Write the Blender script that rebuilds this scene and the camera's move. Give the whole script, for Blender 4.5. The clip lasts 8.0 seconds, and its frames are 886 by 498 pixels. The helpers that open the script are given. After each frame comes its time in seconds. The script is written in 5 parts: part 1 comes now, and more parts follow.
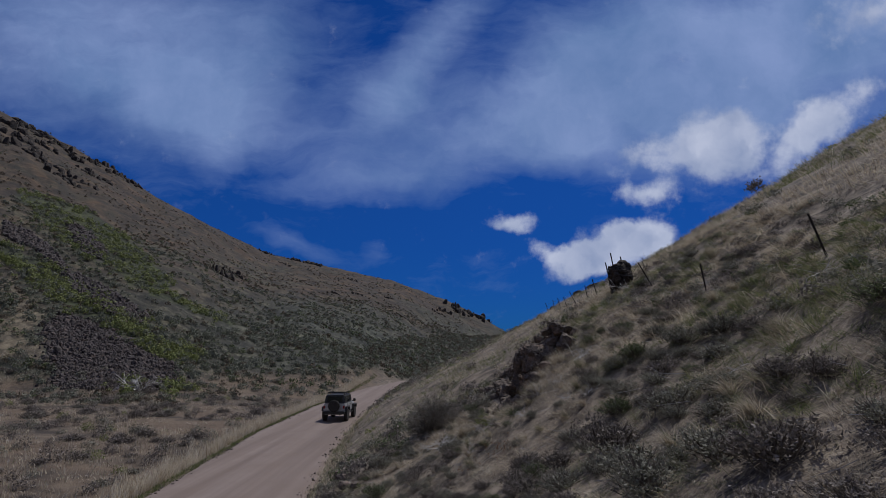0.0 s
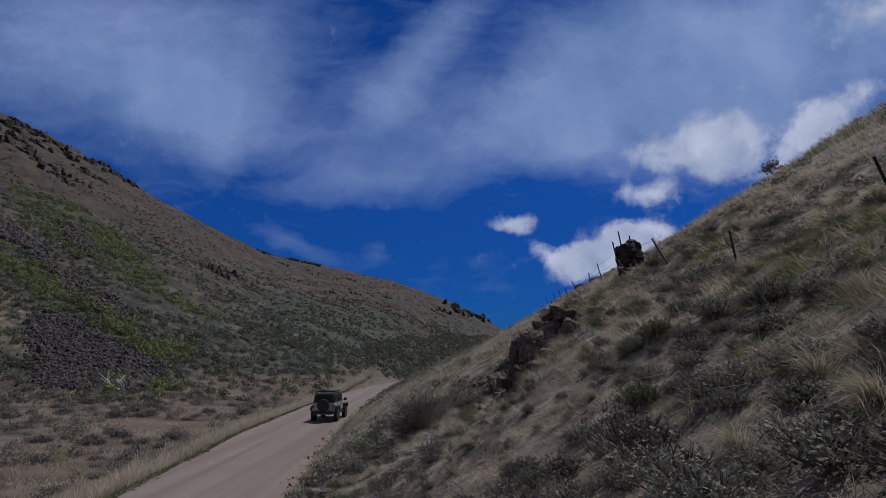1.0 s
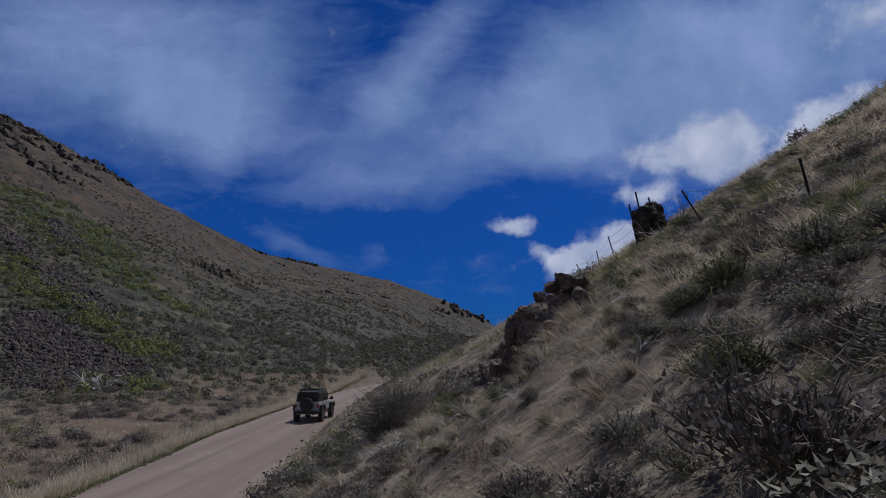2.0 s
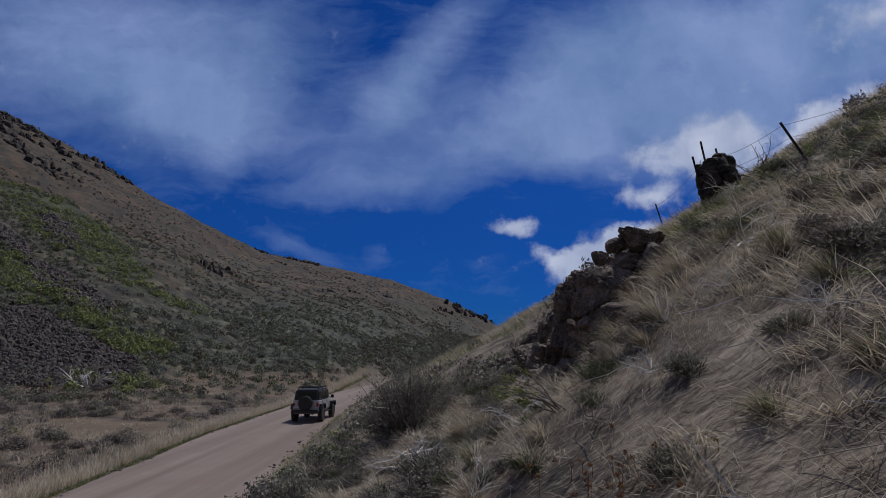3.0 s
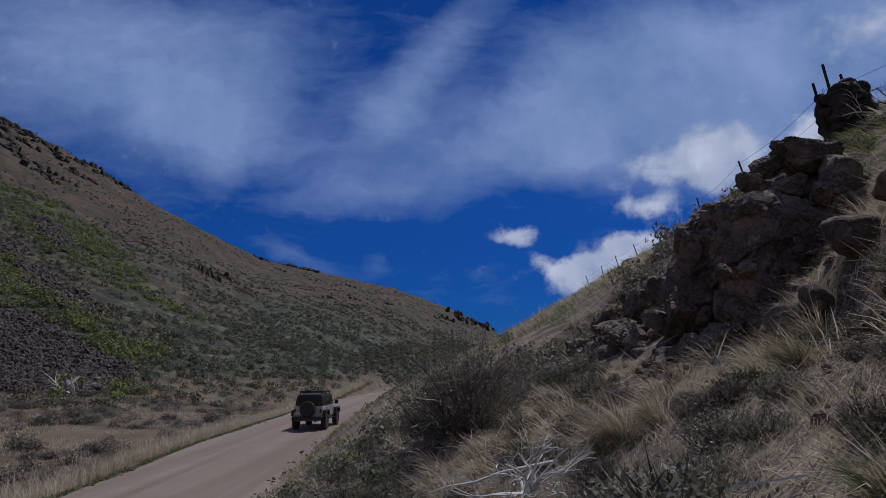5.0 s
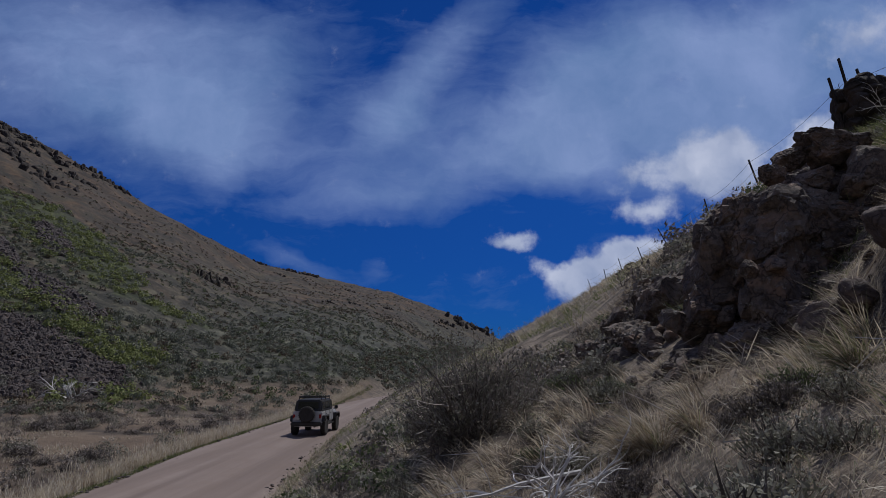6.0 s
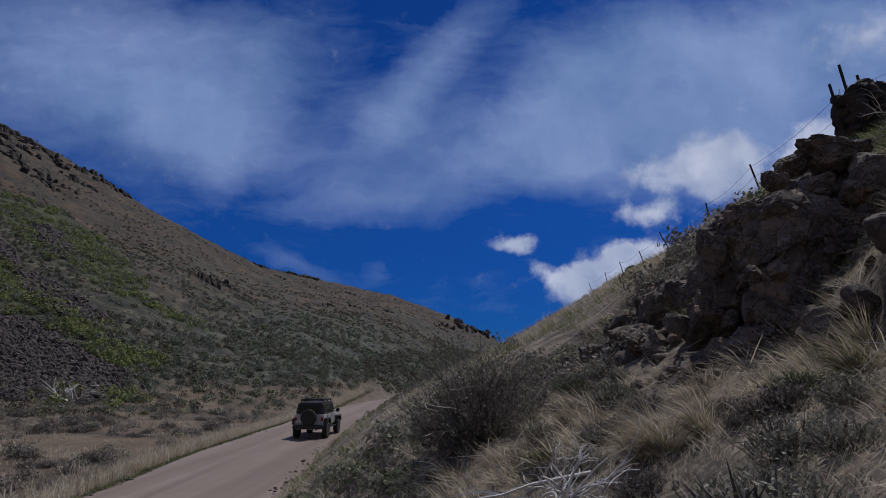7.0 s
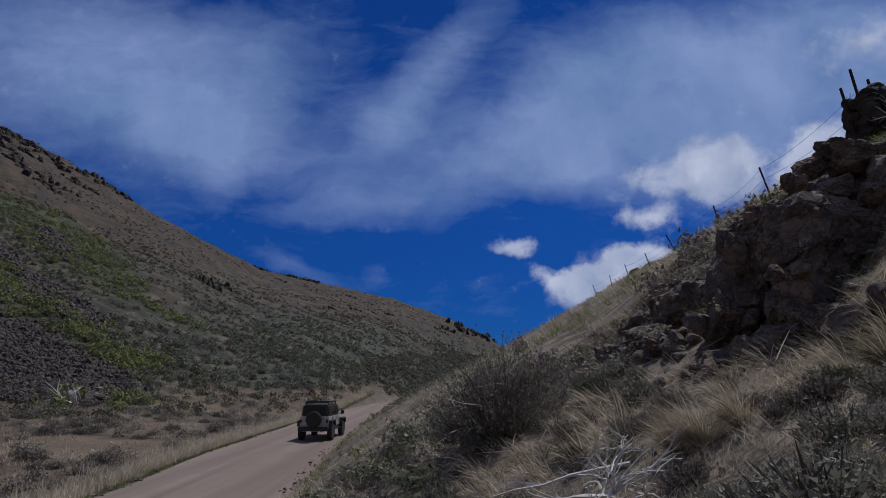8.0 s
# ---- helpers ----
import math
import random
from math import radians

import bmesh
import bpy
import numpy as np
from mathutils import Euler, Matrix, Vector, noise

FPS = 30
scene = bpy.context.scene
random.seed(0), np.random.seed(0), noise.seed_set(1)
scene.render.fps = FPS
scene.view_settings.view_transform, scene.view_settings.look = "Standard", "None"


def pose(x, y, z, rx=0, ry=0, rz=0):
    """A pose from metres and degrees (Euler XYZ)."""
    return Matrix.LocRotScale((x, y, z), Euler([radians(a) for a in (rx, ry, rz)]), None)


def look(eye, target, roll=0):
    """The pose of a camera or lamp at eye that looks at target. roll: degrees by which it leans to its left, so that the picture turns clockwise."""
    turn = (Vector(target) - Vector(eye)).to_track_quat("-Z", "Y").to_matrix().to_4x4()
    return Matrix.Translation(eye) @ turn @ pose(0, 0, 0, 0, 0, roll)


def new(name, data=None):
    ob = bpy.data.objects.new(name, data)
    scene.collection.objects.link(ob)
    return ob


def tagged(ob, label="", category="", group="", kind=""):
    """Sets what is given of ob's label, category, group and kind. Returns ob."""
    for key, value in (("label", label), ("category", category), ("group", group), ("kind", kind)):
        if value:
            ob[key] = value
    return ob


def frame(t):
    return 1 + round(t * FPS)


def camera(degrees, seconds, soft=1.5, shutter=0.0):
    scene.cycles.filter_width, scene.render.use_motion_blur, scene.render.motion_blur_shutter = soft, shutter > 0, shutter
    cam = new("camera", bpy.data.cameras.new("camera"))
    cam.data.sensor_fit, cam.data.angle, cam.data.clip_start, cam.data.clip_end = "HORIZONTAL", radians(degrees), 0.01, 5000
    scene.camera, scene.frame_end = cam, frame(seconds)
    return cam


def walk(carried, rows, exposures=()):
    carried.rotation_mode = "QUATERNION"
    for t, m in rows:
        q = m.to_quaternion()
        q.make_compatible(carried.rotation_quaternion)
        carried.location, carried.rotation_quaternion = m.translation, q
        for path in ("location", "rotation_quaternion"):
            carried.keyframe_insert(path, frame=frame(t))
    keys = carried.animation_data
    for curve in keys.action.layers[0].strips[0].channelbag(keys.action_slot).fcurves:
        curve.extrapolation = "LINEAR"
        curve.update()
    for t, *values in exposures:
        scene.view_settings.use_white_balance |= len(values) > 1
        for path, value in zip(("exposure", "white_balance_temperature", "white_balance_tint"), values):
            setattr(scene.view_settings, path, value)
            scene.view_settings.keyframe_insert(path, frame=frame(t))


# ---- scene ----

# ---- camera and its walk ----
cam = camera(76.3, 8.0, soft=0.85)
# seconds, x, y, z, yaw, pitch, roll
PATH = [
    (0.0, 0.000, 0.000, 5.000, 0.00, 10.90, 0.00),
    (0.5, 0.064, 0.907, 4.870, 0.09, 10.93, -0.01),
    (1.0, 0.377, 2.145, 4.691, 0.05, 11.02, 0.09),
    (1.5, 0.760, 3.651, 4.477, 0.01, 11.16, 0.19),
    (1.7, 0.815, 4.252, 4.391, 0.01, 11.18, 0.19),
    (2.8, 0.466, 7.321, 4.029, 0.11, 11.21, 0.09),
    (3.0, 0.330, 7.831, 3.957, 0.18, 11.30, 0.07),
    (3.5, -0.041, 8.963, 3.802, 0.19, 11.51, 0.10),
    (4.0, -0.335, 9.769, 3.692, 0.15, 11.72, 0.07),
    (4.5, -0.456, 10.295, 3.606, 0.14, 11.96, 0.06),
    (6.0, -0.605, 10.965, 3.538, 0.06, 12.74, 0.05),
    (6.5, -0.636, 10.978, 3.556, 0.08, 12.87, 0.05),
    (7.0, -0.683, 10.872, 3.540, 0.07, 13.02, 0.04),
    (7.5, -0.797, 10.755, 3.505, 0.06, 13.19, 0.04),
    (8.0, -0.957, 10.763, 3.479, 0.05, 13.35, -0.04),
]
walk(cam, [(t, pose(x, y, z, 90 + pitch, roll, yaw)) for t, x, y, z, yaw, pitch, roll in PATH],
     exposures=[(0.0, -0.32, 6300, 10), (8.0, -0.32, 6300, 10)])

# ---- sky and sun ----
SUN_AZ, SUN_EL = 38.0, 61.0  # degrees: to the right of the road's direction, above the horizon
sun = new("sun", bpy.data.lights.new("sun", "SUN"))
sun.data.energy, sun.data.angle, sun.data.color = 3.2, radians(1.2), (1.0, 0.965, 0.915)
sun.matrix_world = look((math.sin(radians(SUN_AZ)) * math.cos(radians(SUN_EL)) * 100, math.cos(radians(SUN_AZ)) * math.cos(radians(SUN_EL)) * 100,
                         math.sin(radians(SUN_EL)) * 100), (0, 0, 0))


class Nodes:
    """Short forms for the making of node trees."""

    def __init__(self, tree):
        self.tree = tree
        tree.nodes.clear()

    def add(self, kind, inputs=(), **settings):
        node = self.tree.nodes.new("ShaderNode" + kind)
        for key, value in settings.items():
            setattr(node, key, value)
        for key, value in dict(inputs).items():
            if isinstance(value, bpy.types.NodeSocket):
                self.tree.links.new(value, node.inputs[key])
            else:
                node.inputs[key].default_value = value
        return node

    def math(self, op, a, b=0.0, c=0.0, clamp=False):
        return self.add("Math", {0: a, 1: b, 2: c}, operation=op, use_clamp=clamp).outputs[0]

    def vmath(self, op, a, b=(0, 0, 0)):
        return self.add("VectorMath", {0: a, 1: b}, operation=op).outputs[0]

    def noise(self, vector, scale, detail=4.0, rough=0.55, distortion=0.0, lacunarity=2.0):
        return self.add("TexNoise", {"Vector": vector, "Scale": scale, "Detail": detail, "Roughness": rough, "Distortion": distortion, "Lacunarity": lacunarity})

    def ramp(self, fac, stops, interpolation="LINEAR"):
        node = self.add("ValToRGB", {0: fac})
        node.color_ramp.interpolation = interpolation
        els = node.color_ramp.elements
        full = [(at, (*col, 1) if len(col) == 3 else col) for at, col in stops]
        els[0].position, els[0].color = full[0]
        els[1].position, els[1].color = full[-1]
        for at, col in full[1:-1]:
            els.new(at).color = col
        return node.outputs[0]

    def mix(self, fac, a, b, blend="MIX"):
        node = self.add("Mix", data_type="RGBA", blend_type=blend)
        for sock, value in ((node.inputs[0], fac), (node.inputs[6], a), (node.inputs[7], b)):
            if isinstance(value, bpy.types.NodeSocket):
                self.tree.links.new(value, sock)
            elif sock.type == "RGBA":
                sock.default_value = (*value, 1)
            else:
                sock.default_value = value
        return node.outputs[2]


def grey(v):
    return (v, v, v)


world = bpy.data.worlds.new("sky")
scene.world = world
world.use_nodes = True
n = Nodes(world.node_tree)
way = n.add("TexCoord").outputs["Generated"]
blue = n.add("TexSky", sky_type="NISHITA", sun_disc=False, sun_elevation=radians(SUN_EL), sun_rotation=radians(SUN_AZ), altitude=900.0,
             air_density=1.0, dust_density=0.2, ozone_density=3.0).outputs[0]
# a flat chart of the sky ahead, 11 degrees above the road's direction
turned = n.add("Mapping", {"Vector": way, "Rotation": (radians(-10.9), 0, 0)}, vector_type="POINT").outputs[0]
sep = n.add("SeparateXYZ", {0: turned})
ahead = n.math("MAXIMUM", sep.outputs[1], 0.12)
chart = n.add("CombineXYZ", {0: n.math("DIVIDE", sep.outputs[0], ahead), 1: n.math("DIVIDE", sep.outputs[2], ahead), 2: 0.0}).outputs[0]


def warped(amount, scale, detail):
    wob = n.noise(chart, scale, detail, 0.6).outputs["Color"]
    off = n.vmath("SUBTRACT", wob, (0.5, 0.5, 0.5))
    return n.vmath("ADD", chart, n.vmath("MULTIPLY", off, (amount, amount, 0)))


def puffs(coords, rows):
    """The sum of soft ellipses: centre, half axes, turn in degrees, weight."""
    total = None
    for u, v, a, b, turn, weight in rows:
        m = n.add("Mapping", {"Vector": coords, "Location": (u, v, 0), "Rotation": (0, 0, radians(turn)), "Scale": (a, b, 1)}, vector_type="TEXTURE").outputs[0]
        g = n.add("TexGradient", {"Vector": m}, gradient_type="SPHERICAL").outputs[1]
        total = n.math("MULTIPLY", g, weight) if total is None else n.math("MULTIPLY_ADD", g, weight, total)
    return total


# high thin cloud
CIRRUS = [
    (-0.62, 0.36, 0.46, 0.22, -10, 1.5), (-0.42, 0.25, 0.26, 0.10, -14, 1.0), (0.00, 0.33, 0.52, 0.26, 0, 0.22), (-0.33, 0.36, 0.22, 0.16, 20, 0.5),
    (-0.40, 0.17, 0.06, 0.06, -40, 0.5), (-0.02, 0.36, 0.26, 0.06, 50, 0.9), (-0.10, 0.26, 0.20, 0.10, 30, 0.8), (0.03, 0.19, 0.26, 0.11, 10, 1.0),
    (-0.12, 0.13, 0.26, 0.06, 4, 0.75), (0.22, 0.24, 0.20, 0.10, 15, 0.8), (0.52, 0.35, 0.54, 0.22, 10, 1.8), (0.72, 0.40, 0.30, 0.20, 10, 0.9),
    (0.28, 0.36, 0.20, 0.10, 28, 0.9), (0.44, 0.20, 0.30, 0.12, 10, 1.1), (-0.27, 0.015, 0.14, 0.022, -24, 0.45), (-0.12, 0.01, 0.035, 0.035, -30, 0.35),
]
# low heaps
CUMULUS = [
    (0.485, 0.195, 0.10, 0.075, 0, 1.25), (0.43, 0.175, 0.09, 0.05, 0, 0.7), (0.53, 0.20, 0.06, 0.07, 0, 0.8), (0.34, 0.165, 0.07, 0.04, 18, 0.7), (0.47, 0.13, 0.12, 0.05, 0, 0.5),
    (0.36, 0.102, 0.075, 0.035, 6, 0.95), (0.635, 0.195, 0.10, 0.06, 34, 1.0), (0.70, 0.25, 0.11, 0.06, 30, 0.8), (0.57, 0.13, 0.10, 0.04, 10, 0.4),
    (0.30, 0.00, 0.12, 0.055, 18, 1.3), (0.355, 0.03, 0.075, 0.045, 0, 1.1), (0.24, -0.025, 0.08, 0.04, 10, 1.1), (0.185, 0.0, 0.06, 0.022, -20, 0.7),
    (0.12, 0.045, 0.065, 0.022, 4, 1.05), (0.38, 0.00, 0.06, 0.045, 30, 0.8), (0.76, 0.42, 0.16, 0.07, 20, 0.7),
]
thin_way = warped(0.14, 3.2, 5.0)
streak = n.noise(n.add("Mapping", {"Vector": thin_way, "Rotation": (0, 0, radians(-32)), "Scale": (1.0, 2.6, 1)}).outputs[0], 5.0, 7.0, 0.62, 0.4).outputs[0]
soft = n.noise(thin_way, 2.2, 3.0, 0.5).outputs[0]
fibre = n.noise(n.add("Mapping", {"Vector": thin_way, "Rotation": (0, 0, radians(-40)), "Scale": (1.0, 4.5, 1)}).outputs[0], 9.0, 6.0, 0.65, 0.6).outputs[0]
thin = n.math("MULTIPLY_ADD", n.math("SUBTRACT", streak, 0.52), 1.15, puffs(thin_way, CIRRUS))
thin = n.math("MULTIPLY_ADD", n.math("SUBTRACT", soft, 0.5), 1.0, thin)
thin = n.math("MULTIPLY_ADD", n.math("SUBTRACT", fibre, 0.5), 0.4, thin)
thin = n.add("MapRange", {"Value": thin, "From Min": 0.05, "From Max": 1.5, "To Min": 0.0, "To Max": 0.97}).outputs[0]
heap_way = warped(0.045, 18.0, 5.0)
lump = n.noise(chart, 22.0, 6.0, 0.6).outputs[0]
heap = n.math("MULTIPLY_ADD", n.math("SUBTRACT", lump, 0.5), 1.25, puffs(heap_way, CUMULUS))
heap = n.add("MapRange", {"Value": heap, "From Min": 0.12, "From Max": 0.92, "To Min": 0.0, "To Max": 1.0}, interpolation_type="SMOOTHSTEP").outputs[0]
heap_tone = n.ramp(n.noise(heap_way, 9.0, 4.0, 0.5).outputs[0], [(0.35, (3.3, 4.0, 6.0)), (0.62, (5.8, 6.3, 8.0))])
rise = n.add("MapRange", {"Value": n.add("SeparateXYZ", {0: way}).outputs[2], "From Min": 0.02, "From Max": 0.30}).outputs[0]
sky = n.mix(1.0, blue, n.mix(rise, (0.022, 0.140, 0.45), (0.048, 0.225, 0.61)), "MULTIPLY")
# broken cloud over the rest of the sky
rest = n.noise(n.add("Mapping", {"Vector": way, "Scale": (1.0, 1.0, 2.2)}).outputs[0], 2.6, 5.0, 0.6, 0.5).outputs[0]
rest = n.add("MapRange", {"Value": rest, "From Min": 0.36, "From Max": 0.62}, interpolation_type="SMOOTHSTEP").outputs[0]
aside = n.add("MapRange", {"Value": sep.outputs[1], "From Min": 0.62, "From Max": 0.40}, interpolation_type="SMOOTHSTEP").outputs[0]
sky = n.mix(n.math("MULTIPLY", rest, aside), sky, (2.9, 3.3, 4.6))
veil = n.ramp(n.noise(thin_way, 4.0, 6.0, 0.6).outputs[0], [(0.30, (1.40, 2.42, 4.90)), (0.70, (2.85, 3.85, 6.75))])
sky = n.mix(thin, sky, veil)
sky = n.mix(heap, sky, heap_tone)
n.add("OutputWorld", {0: n.add("Background", {0: sky, 1: 0.10}).outputs[0]})


# ---- meshes ----
def lattice(ix, iy, seed):
    h = (ix.astype(np.int64) * 374761393 + iy.astype(np.int64) * 668265263 + seed * 982451653) & 0x7FFFFFFF
    h = ((h ^ (h >> 13)) * 1274126177) & 0x7FFFFFFF
    return ((h ^ (h >> 16)) & 0xFFFF) / 65535.0


def vnoise(x, y, seed=0):
    """Smooth noise from 0 to 1 over arrays."""
    x, y = np.asarray(x, float), np.asarray(y, float)
    ix, iy = np.floor(x), np.floor(y)
    fx, fy = x - ix, y - iy
    fx, fy = fx * fx * (3 - 2 * fx), fy * fy * (3 - 2 * fy)
    a, b = lattice(ix, iy, seed), lattice(ix + 1, iy, seed)
    c, d = lattice(ix, iy + 1, seed), lattice(ix + 1, iy + 1, seed)
    return (a + (b - a) * fx) * (1 - fy) + (c + (d - c) * fx) * fy


def fbm(x, y, octaves=4, seed=0, gain=0.5):
    total, weight, amp = 0.0, 0.0, 1.0
    for k in range(octaves):
        total = total + amp * vnoise(np.asarray(x) * 2 ** k + 17.3 * k, np.asarray(y) * 2 ** k - 9.1 * k, seed + k)
        weight += amp
        amp *= gain
    return total / weight


def mesh_data(name, verts, faces, mats, smooth=False, index=None):
    """A mesh from arrays of places and of triangles or quads."""
    verts, faces = np.asarray(verts, np.float32).reshape(-1, 3), np.asarray(faces, np.int32)
    me = bpy.data.meshes.new(name)
    me.vertices.add(len(verts))
    me.vertices.foreach_set("co", verts.ravel())
    count, sides = faces.shape
    me.loops.add(count * sides)
    me.loops.foreach_set("vertex_index", faces.ravel())
    me.polygons.add(count)
    me.polygons.foreach_set("loop_start", np.arange(0, count * sides, sides, dtype=np.int32))
    if index is not None:
        me.polygons.foreach_set("material_index", np.asarray(index, np.int32))
    me.polygons.foreach_set("use_smooth", np.full(count, smooth))
    for m in mats if isinstance(mats, (list, tuple)) else [mats]:
        me.materials.append(m)
    me.update(calc_edges=True)
    return me


# ---- the lie of the land ----
def road_right(y):
    return np.interp(y, [-60, 8, 21, 37, 52, 78, 110, 150, 200, 260, 400], [-3.6, -4.0, -4.9, -6.3, -6.7, -6.2, -4.8, 0, 15, 42, 120])


ROAD_WIDTH = 5.4


def left_edge(y):
    return road_right(y) - ROAD_WIDTH


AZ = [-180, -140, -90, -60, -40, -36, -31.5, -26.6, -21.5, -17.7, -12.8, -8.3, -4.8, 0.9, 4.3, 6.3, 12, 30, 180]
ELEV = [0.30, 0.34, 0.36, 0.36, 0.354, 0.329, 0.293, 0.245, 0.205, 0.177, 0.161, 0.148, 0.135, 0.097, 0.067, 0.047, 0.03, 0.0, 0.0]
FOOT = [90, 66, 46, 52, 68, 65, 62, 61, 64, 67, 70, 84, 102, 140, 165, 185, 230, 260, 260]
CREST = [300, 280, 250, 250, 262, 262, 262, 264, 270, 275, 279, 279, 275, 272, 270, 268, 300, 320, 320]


def smooth_max(a, b, k):
    h = np.clip(0.5 + 0.5 * (a - b) / k, 0, 1)
    return b + (a - b) * h + k * h * (1 - h)


def land(x, y, fine=True):
    """The height of the ground."""
    x, y = np.asarray(x, float), np.asarray(y, float)
    base = 0.008 * np.clip(y, -50, 300)
    right, left = road_right(y), left_edge(y)
    # flat ground beside the road
    away = np.maximum(left - x, 0)
    floor = base + 0.055 * np.clip(away - 3, 0, 60) - 0.12 * np.exp(-((away - 1.0) / 0.6) ** 2) * (away > 0)
    rough = np.clip(away / 2.5, 0, 1)
    floor = floor + rough * (0.30 * (fbm(x / 4.0, y / 4.0, 3, 5) - 0.45))
    # the hillside that the road runs along
    d = x - right
    steep = np.interp(y, [-40, 22, 32, 60, 120, 300], [0.60, 0.60, 0.555, 0.49, 0.455, 0.42])
    turn = np.interp(y, [10, 22, 32, 50], [29.0, 26.0, 22.0, 20.0]) + 3 * (fbm(x * 0 + 3, y / 14.0, 2, 8) - 0.5)
    up = np.maximum(d - 0.35, 0)
    slope = 0.42 * (1 - np.exp(-up / 0.5)) + steep * np.minimum(up, turn) + 0.40 * np.clip(up - turn, 0, 130) + 0.1 * np.maximum(up - turn - 130, 0)
    slope = slope + 0.03 * np.clip(up - 8, 0, 25) * np.clip((31 - y) / 9, 0, 1)
    slope = slope + np.clip(up / 4, 0, 1) * 0.55 * np.exp(-((y - 18.0) / 4.2) ** 2 - ((x - 5.5) / 6) ** 2)
    slope = slope + np.clip(up / 2.5, 0, 1) * (0.55 * (fbm(x / 3.1, y / 3.1, 3, 21) - 0.5) + 0.5 * np.clip(up / 10, 0, 1) * (fbm(x / 11, y / 11, 3, 22) - 0.5))
    # a hollow at the foot of the outcrop
    side = np.where(x < 2.1, 2.6, 1.3)
    slope = slope - 0.85 * np.exp(-((x - 2.1) / side) ** 2) * np.clip((y - 12.5 - 1.5 * np.clip((x - 1.9) / 0.6, 0, 1)) / 2.0, 0, 1) * np.clip((24 - y) / 3.0, 0, 1)
    slope = slope - 0.22 * np.exp(-((x - 6.6) / 2.4) ** 2) * np.clip((y - 9) / 3, 0, 1) * np.clip((22 - y) / 3, 0, 1)
    slope = slope - 0.22 * np.exp(-((y - 19.5) / 3.0) ** 2 - ((x - 9.8) / 3.0) ** 2) + 0.12 * np.exp(-((x - 0.7) ** 2 + (y - 14.4) ** 2) / 0.6)
    if fine:
        step = fbm((x * 0.9 + 0.15 * y) / 1.1 + 1.6 * fbm(x / 3, y / 3, 2, 31), y / 5.0, 2, 33)
        slope = slope + np.clip(up / 1.5, 0, 1) * (0.16 * step + 0.10 * fbm(x / 0.5, y / 0.5, 3, 35) - 0.13)
    z = np.where(d > 0, base + slope, floor)
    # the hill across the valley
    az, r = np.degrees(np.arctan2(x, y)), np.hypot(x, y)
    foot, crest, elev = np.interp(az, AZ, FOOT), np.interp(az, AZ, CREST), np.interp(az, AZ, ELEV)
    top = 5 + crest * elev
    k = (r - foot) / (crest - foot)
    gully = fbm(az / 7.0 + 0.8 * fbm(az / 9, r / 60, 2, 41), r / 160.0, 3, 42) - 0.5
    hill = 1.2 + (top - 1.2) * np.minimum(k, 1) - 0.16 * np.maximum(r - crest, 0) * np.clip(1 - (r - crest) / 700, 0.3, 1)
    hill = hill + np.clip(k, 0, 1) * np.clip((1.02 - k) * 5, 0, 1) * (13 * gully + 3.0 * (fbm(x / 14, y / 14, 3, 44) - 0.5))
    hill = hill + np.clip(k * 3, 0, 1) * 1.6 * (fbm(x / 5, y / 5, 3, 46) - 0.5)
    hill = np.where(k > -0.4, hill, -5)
    return np.where(d > 0, np.maximum(z, hill), smooth_max(z, hill, 1.6))


def inside(x, y, poly):
    """Which places lie in a polygon."""
    hit = np.zeros(np.shape(x), bool)
    for (x0, y0), (x1, y1) in zip(poly, poly[1:] + poly[:1]):
        hit ^= ((y0 > y) != (y1 > y)) & (x < (x1 - x0) * (y - y0) / (y1 - y0 + 1e-12) + x0)
    return hit


# what covers the hill across the valley: loose stone, thicket, dry grass
TALUS = [(-46.4, 66.2), (-48.0, 71.5), (-43.9, 70.7), (-39.6, 68.3), (-34.1, 64.8), (-30.6, 64.3), (-28.2, 61.1), (-27.0, 57.4), (-30.6, 55.2), (-35.9, 53.9), (-40.2, 59.4)]
SCREE_STRIPS = [
    [(-76.3, 95.8), (-72.0, 97.0), (-64.2, 91.5), (-59.2, 87.9), (-58.7, 85.3), (-66.6, 90.1), (-72.7, 91.0)],
    [(-77.0, 111.8), (-74.7, 114.7), (-61.4, 101.4), (-59.2, 95.6), (-64.6, 98.3)],
    [(-59.5, 86.5), (-55.9, 87.2), (-48.0, 81.8), (-40.6, 77.6), (-39.1, 73.6), (-42.8, 73.6), (-51.3, 78.1)],
]
GREEN_BANDS = [
    [(-71.1, 88.6), (-60.6, 86.7), (-56.2, 83.9), (-47.4, 78.3), (-40.2, 74.1), (-35.1, 70.4), (-31.7, 73.1), (-28.8, 67.5), (-31.3, 64.4), (-41.1, 69.6), (-48.4, 72.9), (-57.4, 78.5), (-64.9, 81.4)],
    [(-91.0, 116.0), (-93.1, 123.5), (-81.3, 130.5), (-64.5, 118.3), (-48.5, 99.4), (-42.2, 92.7), (-37.2, 97.0), (-34.4, 90.1), (-45.3, 87.7), (-54.6, 92.3), (-64.8, 97.0), (-83.9, 110.3)],
    [(-33.0, 55.0), (-25.5, 60.5), (-23.0, 58.0), (-29.5, 53.6)],
]
DRY_PATCH = [(-75, 84), (-61.8, 77.9), (-54.2, 73.5), (-49.3, 70.3), (-48.3, 71.7), (-45.5, 63.4), (-41, 59.2), (-44, 57.3), (-70, 60)]


